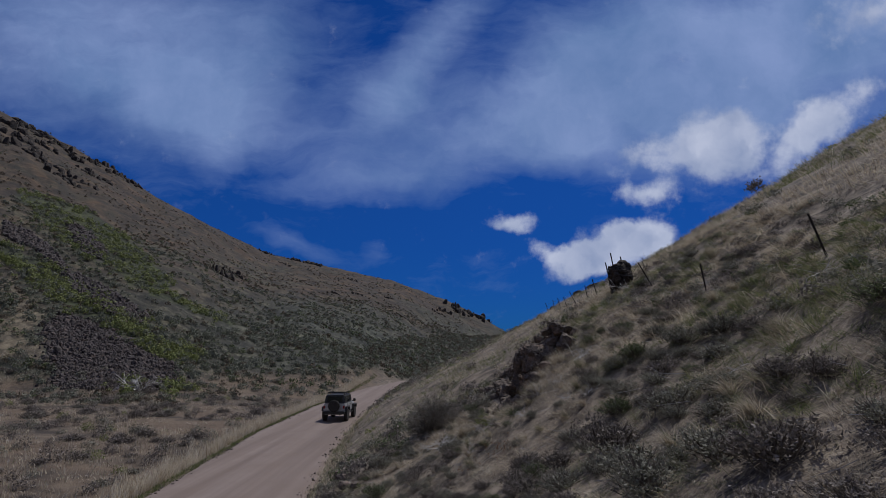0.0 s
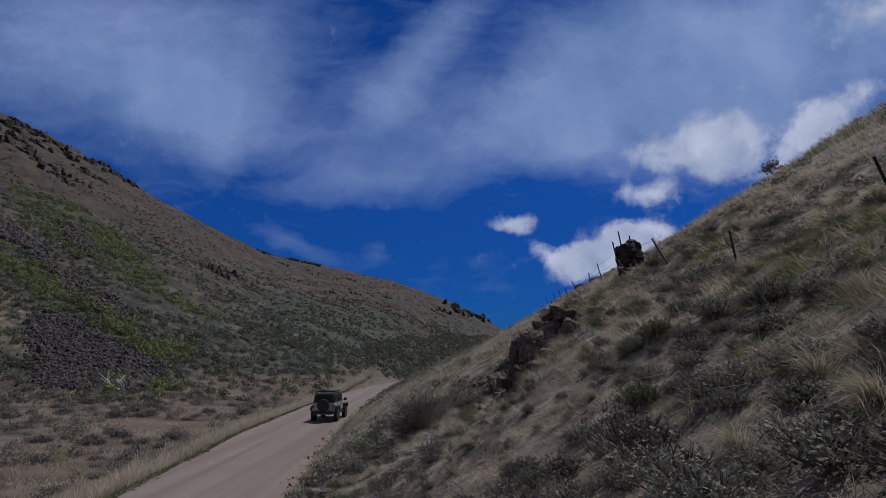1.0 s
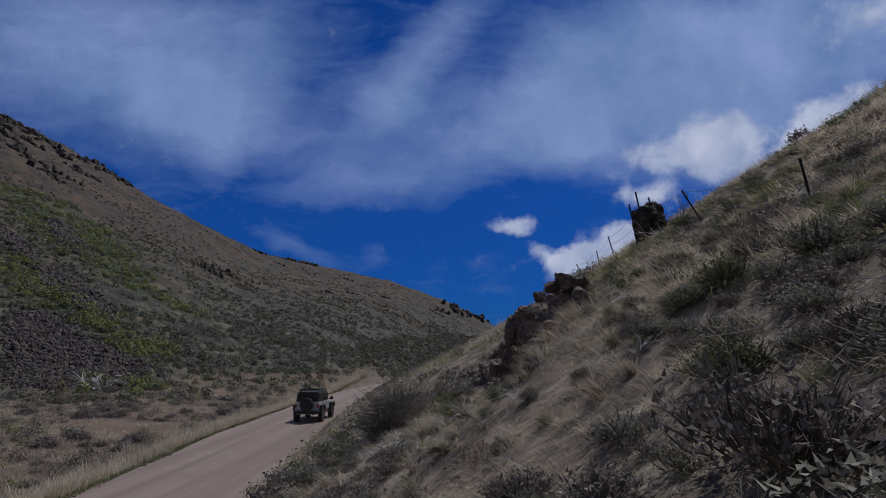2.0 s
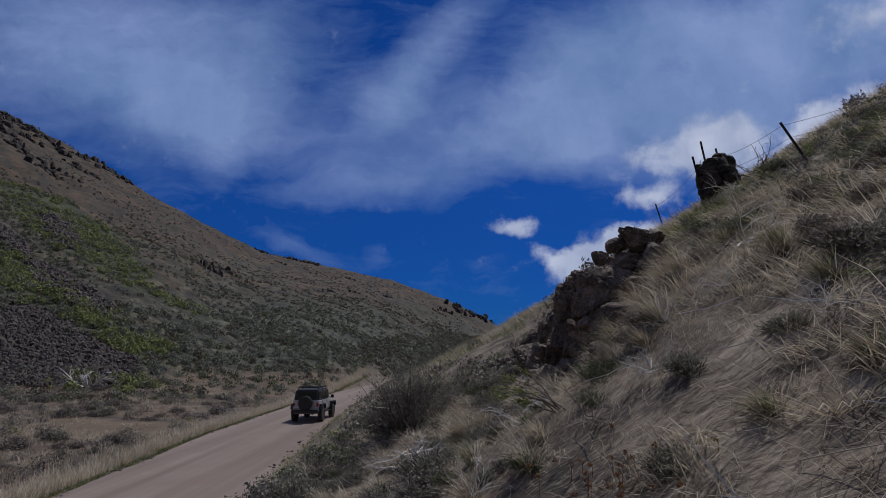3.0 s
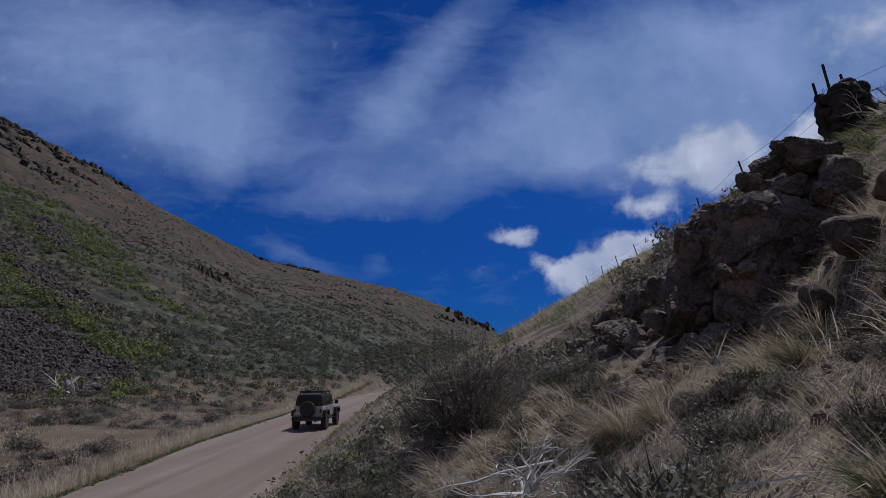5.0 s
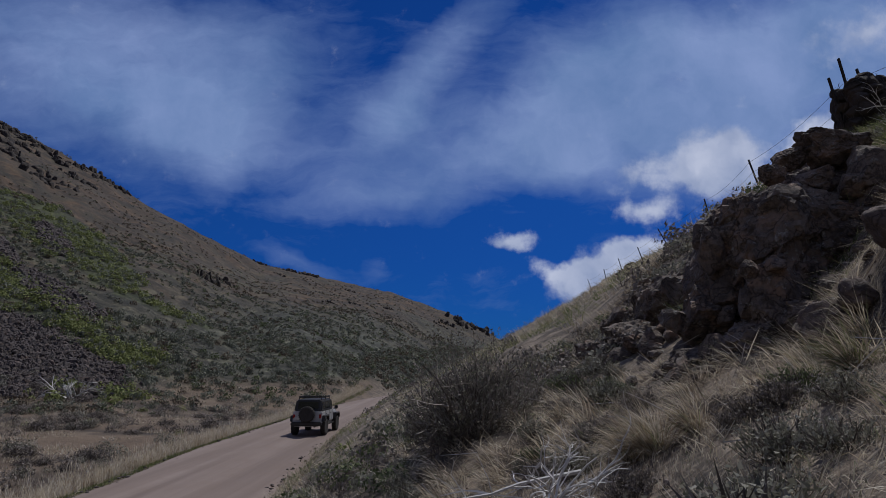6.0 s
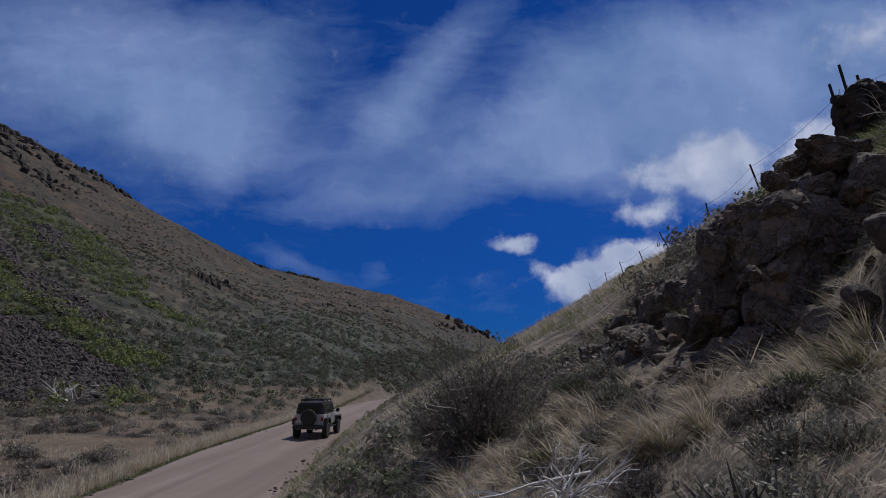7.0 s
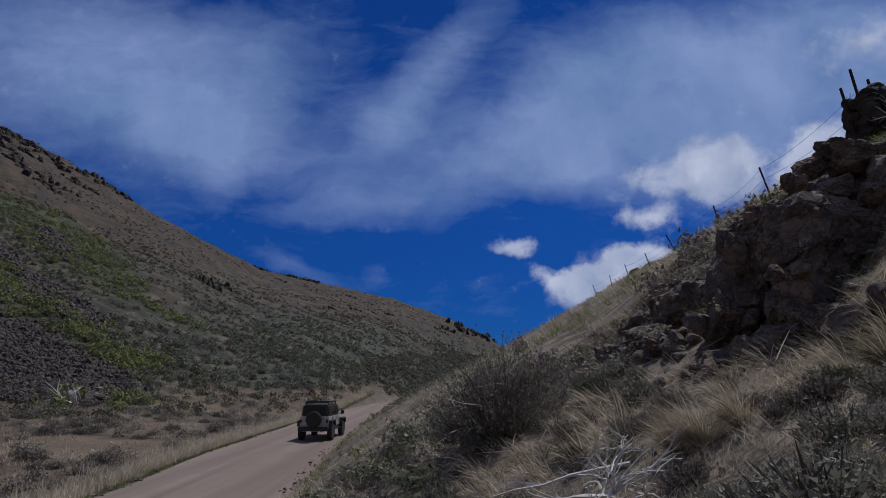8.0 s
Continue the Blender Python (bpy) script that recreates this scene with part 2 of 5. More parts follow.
def cover(x, y, polygons, soft):
    """How much of the ground at a place one kind of cover takes, with a ragged edge."""
    ax = x + 2.4 * soft * (fbm(x / (3 * soft), y / (3 * soft), 3, 51) - 0.5) * 2
    ay = y + 2.4 * soft * (fbm(x / (3 * soft), y / (3 * soft), 3, 55) - 0.5) * 2
    return np.max([inside(ax, ay, poly) for poly in polygons], axis=0).astype(float)


def place(x, y):
    return float(land(np.array([x]), np.array([y]))[0])

# ---- materials ----
def material(name):
    mat = bpy.data.materials.new(name)
    mat.use_nodes = True
    return mat, Nodes(mat.node_tree)


def finish(n, colour, rough=0.85, bump=None, strength=0.5, distance=0.02, **more):
    inputs = {"Base Color": colour, "Roughness": rough}
    inputs.update({k.replace("_", " "): v for k, v in more.items()})
    if bump is not None:
        inputs["Normal"] = n.add("Bump", {"Strength": strength, "Distance": distance, "Height": bump}).outputs[0]
    n.add("OutputMaterial", {0: n.add("BsdfPrincipled", inputs).outputs[0]})


def ground_material():
    mat, n = material("hillside_soil")
    at = n.add("NewGeometry").outputs["Position"]
    axes = n.add("SeparateXYZ", {0: at})
    big = n.noise(at, 0.035, 4, 0.55).outputs[0]
    mid = n.noise(at, 0.35, 5, 0.6, 0.6).outputs[0]
    small = n.noise(at, 4.5, 6, 0.65).outputs[0]
    bent = n.vmath("ADD", at, n.vmath("MULTIPLY", n.noise(at, 1.6, 3, 0.5).outputs["Color"], (0.35, 0.35, 0.35)))
    fibre = n.noise(n.add("Mapping", {"Vector": bent, "Scale": (9.0, 48.0, 22.0), "Rotation": (0, 0.4, 0.25)}).outputs[0], 1.0, 5, 0.65, 0.4).outputs[0]
    # the near hillside: mats of bleached litter on dark soil
    mats = n.noise(n.add("Mapping", {"Vector": at, "Scale": (1.0, 1.6, 1.0)}).outputs[0], 1.25, 6, 0.66, 0.7).outputs[0]
    slope = n.ramp(mats, [(0.36, (0.036, 0.028, 0.023)), (0.46, (0.080, 0.060, 0.046)), (0.54, (0.175, 0.136, 0.102)), (0.66, (0.32, 0.265, 0.205))])
    slope = n.mix(n.ramp(fibre, [(0.50, grey(0)), (0.66, grey(0.6))]), slope, (0.34, 0.285, 0.215))
    slope = n.mix(n.ramp(fibre, [(0.34, grey(0.7)), (0.48, grey(0))]), slope, (0.035, 0.027, 0.021))
    # the flat beside the road: dry grass, rust-coloured in patches
    flat = n.ramp(mid, [(0.40, (0.052, 0.040, 0.030)), (0.50, (0.110, 0.082, 0.060)), (0.60, (0.185, 0.142, 0.100))])
    rust = n.ramp(n.noise(at, 0.16, 4, 0.6, 0.5).outputs[0], [(0.43, grey(0)), (0.55, grey(0.6))])
    flat = n.mix(rust, flat, n.ramp(small, [(0.35, (0.110, 0.072, 0.046)), (0.65, (0.22, 0.155, 0.102))]))
    # the hill across the valley
    speck = n.noise(at, 0.85, 7, 0.72, 0.5).outputs[0]
    sage = n.ramp(speck, [(0.36, (0.020, 0.022, 0.015)), (0.47, (0.048, 0.052, 0.036)), (0.54, (0.082, 0.086, 0.060)), (0.66, (0.165, 0.168, 0.122))])
    upper = n.ramp(speck, [(0.36, (0.020, 0.015, 0.010)), (0.46, (0.052, 0.037, 0.023)), (0.56, (0.085, 0.058, 0.034)), (0.70, (0.130, 0.096, 0.060))])
    upper = n.mix(n.ramp(n.noise(at, 0.11, 5, 0.65, 0.8).outputs[0], [(0.50, grey(0)), (0.62, grey(0.65))]), upper, (0.115, 0.066, 0.033))
    upper = n.mix(n.ramp(n.noise(n.vmath("ADD", at, (31, 7, 3)), 0.07, 6, 0.68, 0.8).outputs[0], [(0.52, grey(0)), (0.62, grey(0.55))]), upper, (0.040, 0.040, 0.024))
    high = n.add("MapRange", {"Value": axes.outputs[2], "From Min": 8.0, "From Max": 26.0}).outputs[0]
    hills = n.math("ADD", n.math("MULTIPLY_ADD", n.math("SUBTRACT", big, 0.5), 1.8, high), 0.0, clamp=True)
    far = n.mix(hills, sage, upper)
    pale = n.math("MULTIPLY", n.ramp(n.noise(at, 0.22, 6, 0.7, 0.6).outputs[0], [(0.46, grey(0)), (0.58, grey(0.8))]), n.add("MapRange", {"Value": axes.outputs[0], "From Min": -38.0, "From Max": -62.0}).outputs[0])
    far = n.mix(n.math("MULTIPLY", pale, n.add("MapRange", {"Value": axes.outputs[2], "From Min": 40.0, "From Max": 26.0}).outputs[0]), far, n.ramp(speck, [(0.38, (0.060, 0.062, 0.036)), (0.62, (0.175, 0.165, 0.105))]))
    far = n.mix(n.add("Attribute", attribute_name="dry_cover").outputs["Fac"], far, n.ramp(speck, [(0.38, (0.085, 0.068, 0.045)), (0.60, (0.215, 0.180, 0.125))]))
    far = n.mix(n.math("MULTIPLY", n.add("Attribute", attribute_name="green_cover").outputs["Fac"], 0.85), far, n.ramp(speck, [(0.40, (0.026, 0.034, 0.012)), (0.62, (0.075, 0.092, 0.034))]))
    far = n.mix(n.add("Attribute", attribute_name="stone_cover").outputs["Fac"], far, n.ramp(n.noise(at, 2.2, 5, 0.7).outputs[0], [(0.38, (0.030, 0.024, 0.024)), (0.62, (0.105, 0.082, 0.080))]))
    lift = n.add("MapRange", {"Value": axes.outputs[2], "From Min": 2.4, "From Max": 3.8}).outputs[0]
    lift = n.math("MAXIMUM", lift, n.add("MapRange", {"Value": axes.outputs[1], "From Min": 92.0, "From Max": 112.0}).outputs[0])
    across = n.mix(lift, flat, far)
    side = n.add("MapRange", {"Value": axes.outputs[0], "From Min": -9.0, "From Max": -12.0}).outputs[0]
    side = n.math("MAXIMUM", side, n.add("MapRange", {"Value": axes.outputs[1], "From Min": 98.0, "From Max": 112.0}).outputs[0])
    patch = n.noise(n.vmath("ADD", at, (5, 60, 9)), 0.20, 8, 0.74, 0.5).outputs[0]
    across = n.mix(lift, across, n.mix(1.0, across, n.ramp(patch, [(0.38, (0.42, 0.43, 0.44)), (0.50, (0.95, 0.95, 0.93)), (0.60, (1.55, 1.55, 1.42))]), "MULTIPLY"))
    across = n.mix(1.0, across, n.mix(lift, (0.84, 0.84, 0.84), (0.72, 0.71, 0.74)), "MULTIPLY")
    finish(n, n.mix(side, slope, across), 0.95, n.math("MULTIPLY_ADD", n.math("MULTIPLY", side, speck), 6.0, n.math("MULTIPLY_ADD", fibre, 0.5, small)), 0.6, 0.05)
    return mat


SOIL = ground_material()


def plain(name, colour, rough=0.6, metal=0.0, spread=0.25, scale=6.0):
    mat, n = material(name)
    at = n.add("TexCoord").outputs["Object"]
    a = n.noise(at, scale, 5, 0.6).outputs[0]
    dark = tuple(c * (1 - spread) for c in colour)
    light = tuple(min(1, c * (1 + spread)) for c in colour)
    finish(n, n.ramp(a, [(0.3, dark), (0.7, light)]), rough, a, 0.15, 0.01, Metallic=metal)
    return mat


def road_material():
    mat, n = material("gravel_road")
    at = n.add("NewGeometry").outputs["Position"]
    lane = n.noise(n.add("Mapping", {"Vector": at, "Scale": (1.3, 0.035, 1)}).outputs[0], 1.0, 4, 0.6, 0.3).outputs[0]
    grit = n.noise(at, 30, 4, 0.7).outputs[0]
    patch = n.noise(at, 0.6, 5, 0.6).outputs[0]
    col = n.ramp(lane, [(0.30, (0.165, 0.124, 0.104)), (0.5, (0.212, 0.163, 0.139)), (0.68, (0.255, 0.202, 0.176))])
    col = n.mix(n.ramp(patch, [(0.4, grey(0)), (0.7, grey(0.5))]), col, (0.18, 0.132, 0.105))
    col = n.mix(n.ramp(grit, [(0.55, grey(0)), (0.75, grey(0.55))]), col, (0.14, 0.11, 0.09))
    finish(n, col, 0.95, n.math("MULTIPLY_ADD", grit, 0.5, patch), 0.5, 0.03)
    return mat


ROAD = road_material()

# ---- ground and road ----
def build_ground():
    """One sheet to the horizon, finest where the drone flies."""
    centre = (-0.2, 9.0)
    front = np.linspace(-60, 60, 470)
    back = np.linspace(60, 300, 120)[1:-1]
    ang = np.radians(np.concatenate([front, back]))
    rad = np.concatenate([[0.0], 0.25 * 1.0265 ** np.arange(335)])
    rad = np.concatenate([rad, [2200, 3600]])
    a, r = np.meshgrid(ang, rad)
    x, y = centre[0] + r * np.sin(a), centre[1] + r * np.cos(a)
    z = land(x, y)
    verts = np.stack([x, y, z], -1).reshape(-1, 3)
    rows, cols = len(rad), len(ang)
    i, j = np.meshgrid(np.arange(rows - 1), np.arange(cols), indexing="ij")
    k = (j + 1) % cols
    faces = np.stack([i * cols + j, (i + 1) * cols + j, (i + 1) * cols + k, i * cols + k], -1).reshape(-1, 4)[:, ::-1]
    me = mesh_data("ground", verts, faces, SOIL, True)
    for word, polygons, soft in (("stone_cover", [TALUS, *SCREE_STRIPS], 0.5), ("green_cover", GREEN_BANDS, 0.9), ("dry_cover", [DRY_PATCH], 1.2)):
        me.attributes.new(word, "FLOAT", "POINT").data.foreach_set("value", cover(verts[:, 0], verts[:, 1], polygons, soft).astype(np.float32))
    return tagged(new("ground", me), "dry brown hillsides and valley floor of stony soil", "ground", kind="structure")


def build_road():
    y = np.concatenate([np.arange(-30, 60, 0.3), np.arange(60, 330, 1.5)])
    s = np.linspace(-0.06, 1.06, 26)
    yy, ss = np.meshgrid(y, s, indexing="ij")
    wob = 0.35 * (fbm(yy / 2.0, ss * 0 + np.round(ss) * 7, 3, 61) - 0.5)
    x = left_edge(yy) + ROAD_WIDTH * ss + wob * np.abs(ss - 0.5) * 2
    z = 0.008 * np.clip(yy, -50, 300) + 0.10 + 0.05 * (1 - (2 * ss - 1) ** 2) - 0.045 * np.exp(-((np.abs(ss - 0.5) - 0.19) / 0.07) ** 2)
    z = z + 0.03 * (fbm(x / 0.7, yy / 1.6, 3, 63) - 0.5) - 0.55 * np.clip(np.abs(ss - 0.5) - 0.49, 0, 1) ** 0.9 * 4
    rows, cols = yy.shape
    i, j = np.meshgrid(np.arange(rows - 1), np.arange(cols - 1), indexing="ij")
    faces = np.stack([i * cols + j, i * cols + j + 1, (i + 1) * cols + j + 1, (i + 1) * cols + j], -1).reshape(-1, 4)
    return tagged(new("road", mesh_data("road", np.stack([x, yy, z], -1), faces, ROAD, True)), "pale pinkish gravel road with worn wheel tracks", "road", kind="structure")


build_ground()
build_road()


# ---- plant and rock materials ----
def leaf_material(name, stops, rough=0.8, glow=0.25):
    """Blades or leaves, each of its own shade, that let some light through."""
    mat, n = material(name)
    pick = n.add("NewGeometry").outputs["Random Per Island"]
    at = n.add("NewGeometry").outputs["Position"]
    drift = n.noise(at, 1.5, 4, 0.65).outputs[0]
    fac = n.math("MULTIPLY_ADD", n.math("SUBTRACT", drift, 0.5), 1.25, pick, clamp=True)
    col = n.ramp(fac, stops)
    a = n.add("BsdfPrincipled", {"Base Color": col, "Roughness": rough, "Specular IOR Level": 0.25})
    b = n.add("BsdfTranslucent", {"Color": col})
    n.add("OutputMaterial", {0: n.add("MixShader", {0: glow, 1: a.outputs[0], 2: b.outputs[0]}).outputs[0]})
    return mat


def rock_material(name, dark, light, lichen=(0.20, 0.19, 0.17), scale=1.0):
    mat, n = material(name)
    at = n.add("NewGeometry").outputs["Position"]
    big = n.noise(at, 1.7 * scale, 5, 0.6, 0.4).outputs[0]
    fine = n.noise(at, 16 * scale, 6, 0.7).outputs[0]
    bent = n.vmath("ADD", at, n.vmath("MULTIPLY", n.noise(at, 2.5 * scale, 4, 0.6).outputs["Color"], (0.9, 0.9, 0.9)))
    crack = n.add("TexVoronoi", {"Vector": n.add("Mapping", {"Vector": bent, "Scale": (1.0, 1.0, 2.2)}).outputs[0], "Scale": 2.2 * scale, "Randomness": 1.0}, feature="DISTANCE_TO_EDGE").outputs[0]
    line = n.ramp(crack, [(0.0, grey(0.0)), (0.07, grey(1.0))])
    col = n.ramp(big, [(0.32, dark), (0.68, light)])
    col = n.mix(n.ramp(fine, [(0.45, grey(0)), (0.65, grey(0.85))]), col, tuple(c * 0.40 for c in dark))
    col = n.mix(n.ramp(n.noise(at, 3.2 * scale, 6, 0.7, 0.6).outputs[0], [(0.52, grey(0)), (0.62, grey(0.6))]), col, (light[0] * 1.25, light[1] * 1.0, light[2] * 0.8))
    col = n.mix(n.ramp(n.noise(at, 8.0 * scale, 6, 0.75).outputs[0], [(0.57, grey(0)), (0.66, grey(0.8))]), col, lichen)
    col = n.mix(n.math("MULTIPLY_ADD", line, -0.75, 0.75), col, tuple(c * 0.4 for c in dark))
    height = n.math("ADD", n.math("MULTIPLY", fine, 0.6), n.math("MULTIPLY_ADD", line, 0.18, big))
    finish(n, col, 0.92, height, 0.9, 0.06 / scale)
    return mat


STRAW = leaf_material("dry_grass_blade", [(0.0, (0.13, 0.105, 0.080)), (0.25, (0.27, 0.215, 0.162)), (0.6, (0.46, 0.385, 0.298)), (0.85, (0.68, 0.60, 0.495)), (1.0, (0.22, 0.24, 0.13))], glow=0.35)
PALE = leaf_material("pale_straw_blade", [(0.0, (0.34, 0.265, 0.175)), (0.4, (0.58, 0.50, 0.375)), (1.0, (0.80, 0.735, 0.61))], glow=0.35)
GREEN = leaf_material("green_blade", [(0.0, (0.075, 0.10, 0.035)), (0.5, (0.14, 0.17, 0.065)), (1.0, (0.30, 0.29, 0.15))], glow=0.35)
SAGE = leaf_material("sage_leaf", [(0.0, (0.104, 0.104, 0.079)), (0.5, (0.215, 0.210, 0.164)), (1.0, (0.38, 0.366, 0.305))])
DARKLEAF = leaf_material("dry_shrub_leaf", [(0.0, (0.090, 0.078, 0.070)), (0.6, (0.190, 0.165, 0.147)), (1.0, (0.34, 0.296, 0.264))])
BRIGHT = leaf_material("fresh_leaf", [(0.0, (0.135, 0.160, 0.052)), (0.5, (0.192, 0.218, 0.075)), (1.0, (0.27, 0.285, 0.12))])
HILLSAGE = leaf_material("hill_sage_leaf", [(0.0, (0.100, 0.108, 0.080)), (0.5, (0.155, 0.164, 0.125)), (1.0, (0.235, 0.24, 0.19))])
HILLBROWN = leaf_material("hill_brush_leaf", [(0.0, (0.080, 0.063, 0.045)), (0.6, (0.130, 0.102, 0.073)), (1.0, (0.19, 0.155, 0.112))])
RUST = leaf_material("rust_flower", [(0.0, (0.11, 0.050, 0.026)), (0.6, (0.22, 0.100, 0.048)), (1.0, (0.32, 0.18, 0.085))])
HERB = leaf_material("muted_green_leaf", [(0.0, (0.060, 0.080, 0.036)), (0.5, (0.110, 0.135, 0.062)), (1.0, (0.20, 0.215, 0.12))])
BARK = leaf_material("shrub_wood", [(0.0, (0.07, 0.058, 0.050)), (0.6, (0.15, 0.127, 0.110)), (1.0, (0.28, 0.25, 0.22))], glow=0.0)
BLEACHED = leaf_material("bleached_wood", [(0.0, (0.42, 0.40, 0.38)), (0.6, (0.58, 0.56, 0.54)), (1.0, (0.72, 0.70, 0.68))], glow=0.0)
BASALT = rock_material("basalt", (0.088, 0.068, 0.056), (0.235, 0.185, 0.152), (0.36, 0.34, 0.31))
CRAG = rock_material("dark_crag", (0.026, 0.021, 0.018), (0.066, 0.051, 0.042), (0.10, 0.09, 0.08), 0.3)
PINKSTONE = rock_material("weathered_stone", (0.115, 0.085, 0.072), (0.21, 0.165, 0.145), (0.27, 0.25, 0.23))
SCREE = rock_material("scree_stone", (0.054, 0.045, 0.043), (0.130, 0.108, 0.102), (0.18, 0.155, 0.15), 0.7)
STEEL = plain("rusted_post_steel", (0.035, 0.028, 0.025), 0.7, 0.3, 0.4, 20)
WIRE = plain("fence_wire_steel", (0.10, 0.09, 0.085), 0.6, 0.7, 0.2, 20)


# ---- makers of plants and rocks ----
class Pile:
    """Gathers triangles of many pieces for one mesh."""

    def __init__(self):
        self.v, self.f, self.m, self.count = [], [], [], 0

    def add(self, verts, faces, slot=0):
        verts, faces = np.asarray(verts, float).reshape(-1, 3), np.asarray(faces, int).reshape(-1, 3)
        self.v.append(verts)
        self.f.append(faces + self.count)
        self.m.append(np.full(len(faces), slot))
        self.count += len(verts)

    def mesh(self, name, mats, smooth=False):
        return mesh_data(name, np.concatenate(self.v), np.concatenate(self.f), mats, smooth, np.concatenate(self.m))


def blades(root, height, way, lean, bend, width, rng, ground=True):
    """Tapered bent blades of grass: arrays of places, metres, and radians. Returns verts and triangles."""
    count = len(root)
    side = rng.uniform(0, 2 * np.pi, count)
    w = np.stack([np.cos(side), np.sin(side), rng.uniform(-0.3, 0.3, count)], 1) * np.asarray(width).reshape(-1, 1) * 0.5

    def heading(angle):
        return np.stack([np.cos(way) * np.sin(angle), np.sin(way) * np.sin(angle), np.cos(angle)], 1)

    h = np.asarray(height).reshape(-1, 1)
    mid = root + heading(lean) * h * 0.5
    tip = mid + heading(lean + bend) * h * 0.5
    if ground:
        for p in (mid, tip):
            p[:, 2] = np.maximum(p[:, 2], land(p[:, 0], p[:, 1]) + rng.uniform(0.005, 0.05, count))
    verts = np.stack([root - w, root + w, mid - w * 0.8, mid + w * 0.8, tip], 1).reshape(-1, 3)
    tri = np.array([[0, 1, 3], [0, 3, 2], [2, 3, 4]])
    return verts, (np.arange(count)[:, None, None] * 5 + tri[None]).reshape(-1, 3)


def tube(points, radii, sides=4):
    """A tapered tube along a line of points. Returns verts and triangles."""
    p = np.asarray(points, float)
    d = np.gradient(p, axis=0)
    d /= np.linalg.norm(d, axis=1, keepdims=True) + 1e-9
    a = np.cross(d, (0.31, 0.2, 0.93))
    a /= np.linalg.norm(a, axis=1, keepdims=True) + 1e-9
    b = np.cross(d, a)
    ang = np.arange(sides) * 2 * np.pi / sides
    ring = a[:, None] * np.cos(ang)[None, :, None] + b[:, None] * np.sin(ang)[None, :, None]
    v = p[:, None] + ring * np.asarray(radii, float).reshape(-1, 1, 1)
    f = []
    for i in range(len(p) - 1):
        for j in range(sides):
            k = (j + 1) % sides
            q = [i * sides + j, i * sides + k, (i + 1) * sides + k, (i + 1) * sides + j]
            f += [[q[0], q[1], q[2]], [q[0], q[2], q[3]]]
    for s, e in ((0, 1), ((len(p) - 1) * sides, -1)):
        for j in range(1, sides - 1):
            f.append([s, s + j + 1, s + j] if e == 1 else [s, s + j, s + j + 1])
    return v.reshape(-1, 3), np.array(f)


def branch(pile, rng, start, way, length, radius, depth, spread=0.7, droop=0.0, slot=0, sides=4):
    """A crooked branch with twigs."""
    steps = 5 if depth > 0 else 4
    p, d, line = np.array(start, float), np.array(way, float), [np.array(start, float)]
    for k in range(steps):
        d = d + rng.normal(0, 0.20, 3) + np.array([0, 0, -droop])
        d /= np.linalg.norm(d)
        p = p + d * length / steps
        line.append(p.copy())
    pile.add(*tube(line, np.linspace(radius, radius * 0.45, steps + 1), sides if depth > 0 else 3), slot)
    if depth > 0:
        for k in range(rng.integers(2, 5)):
            at = rng.integers(1, steps + 1)
            side = d + rng.normal(0, spread, 3)
            side /= np.linalg.norm(side)
            branch(pile, rng, line[at], side, length * rng.uniform(0.45, 0.75), radius * 0.55, depth - 1, spread, droop, slot, sides)


def mound_arrays(rng, wide, high, count, clump, skin=1.0):
    """Small clumps laid shingle-wise over a lumpy dome, each its own triangle."""
    phi, up = rng.uniform(0, 2 * np.pi, count), rng.uniform(0.0, 1.0, count)
    ring = np.sqrt(1 - up ** 2)
    lobe = skin * (0.80 + 0.16 * np.sin(phi * 3 + rng.uniform(0, 6)) + 0.14 * np.sin(phi * 5 + up * 7 + rng.uniform(0, 6)) + rng.uniform(-0.16, 0.16, count))
    out = np.stack([np.cos(phi) * ring, np.sin(phi) * ring, up], 1)
    at = out * np.array([wide / 2, wide / 2, high]) * lobe[:, None]
    a = np.cross(out, rng.normal(0, 1, (count, 3)))
    a /= np.linalg.norm(a, axis=1, keepdims=True) + 1e-9
    b = np.cross(out, a)
    b[:, 2] += 0.35
    size = clump * rng.uniform(0.6, 1.4, (count, 1))
    lift = out * size * rng.uniform(-0.35, 0.35, (count, 1))
    v = np.stack([at + a * size * 0.55 + lift, at - a * size * 0.55 - lift * 0.5, at + b * size * 0.8 + out * size * rng.uniform(-0.1, 0.5, (count, 1))], 1).reshape(-1, 3)
    return v, np.arange(count * 3).reshape(-1, 3)


def twig_arrays(rng, wide, high, count, long, thick):
    """Thin dry twigs that fill a shrub from its foot outwards."""
    phi, up = rng.uniform(0, 2 * np.pi, count), rng.uniform(0.05, 1.0, count)
    out = np.stack([np.cos(phi) * np.sqrt(1 - up ** 2), np.sin(phi) * np.sqrt(1 - up ** 2), up], 1)
    at = out * np.array([wide / 2, wide / 2, high]) * rng.uniform(0.15, 0.70, (count, 1))
    d = out * np.array([1, 1, 0.6]) + np.array([0, 0, 0.8]) + rng.normal(0, 0.35, (count, 3))
    d /= np.linalg.norm(d, axis=1, keepdims=True)
    w = np.cross(d, rng.normal(0, 1, (count, 3)))
    w /= np.linalg.norm(w, axis=1, keepdims=True) + 1e-9
    size = long * rng.uniform(0.6, 1.4, (count, 1))
    v = np.stack([at - w * thick, at + w * thick, at + d * size], 1).reshape(-1, 3)
    return v, np.arange(count * 3).reshape(-1, 3)


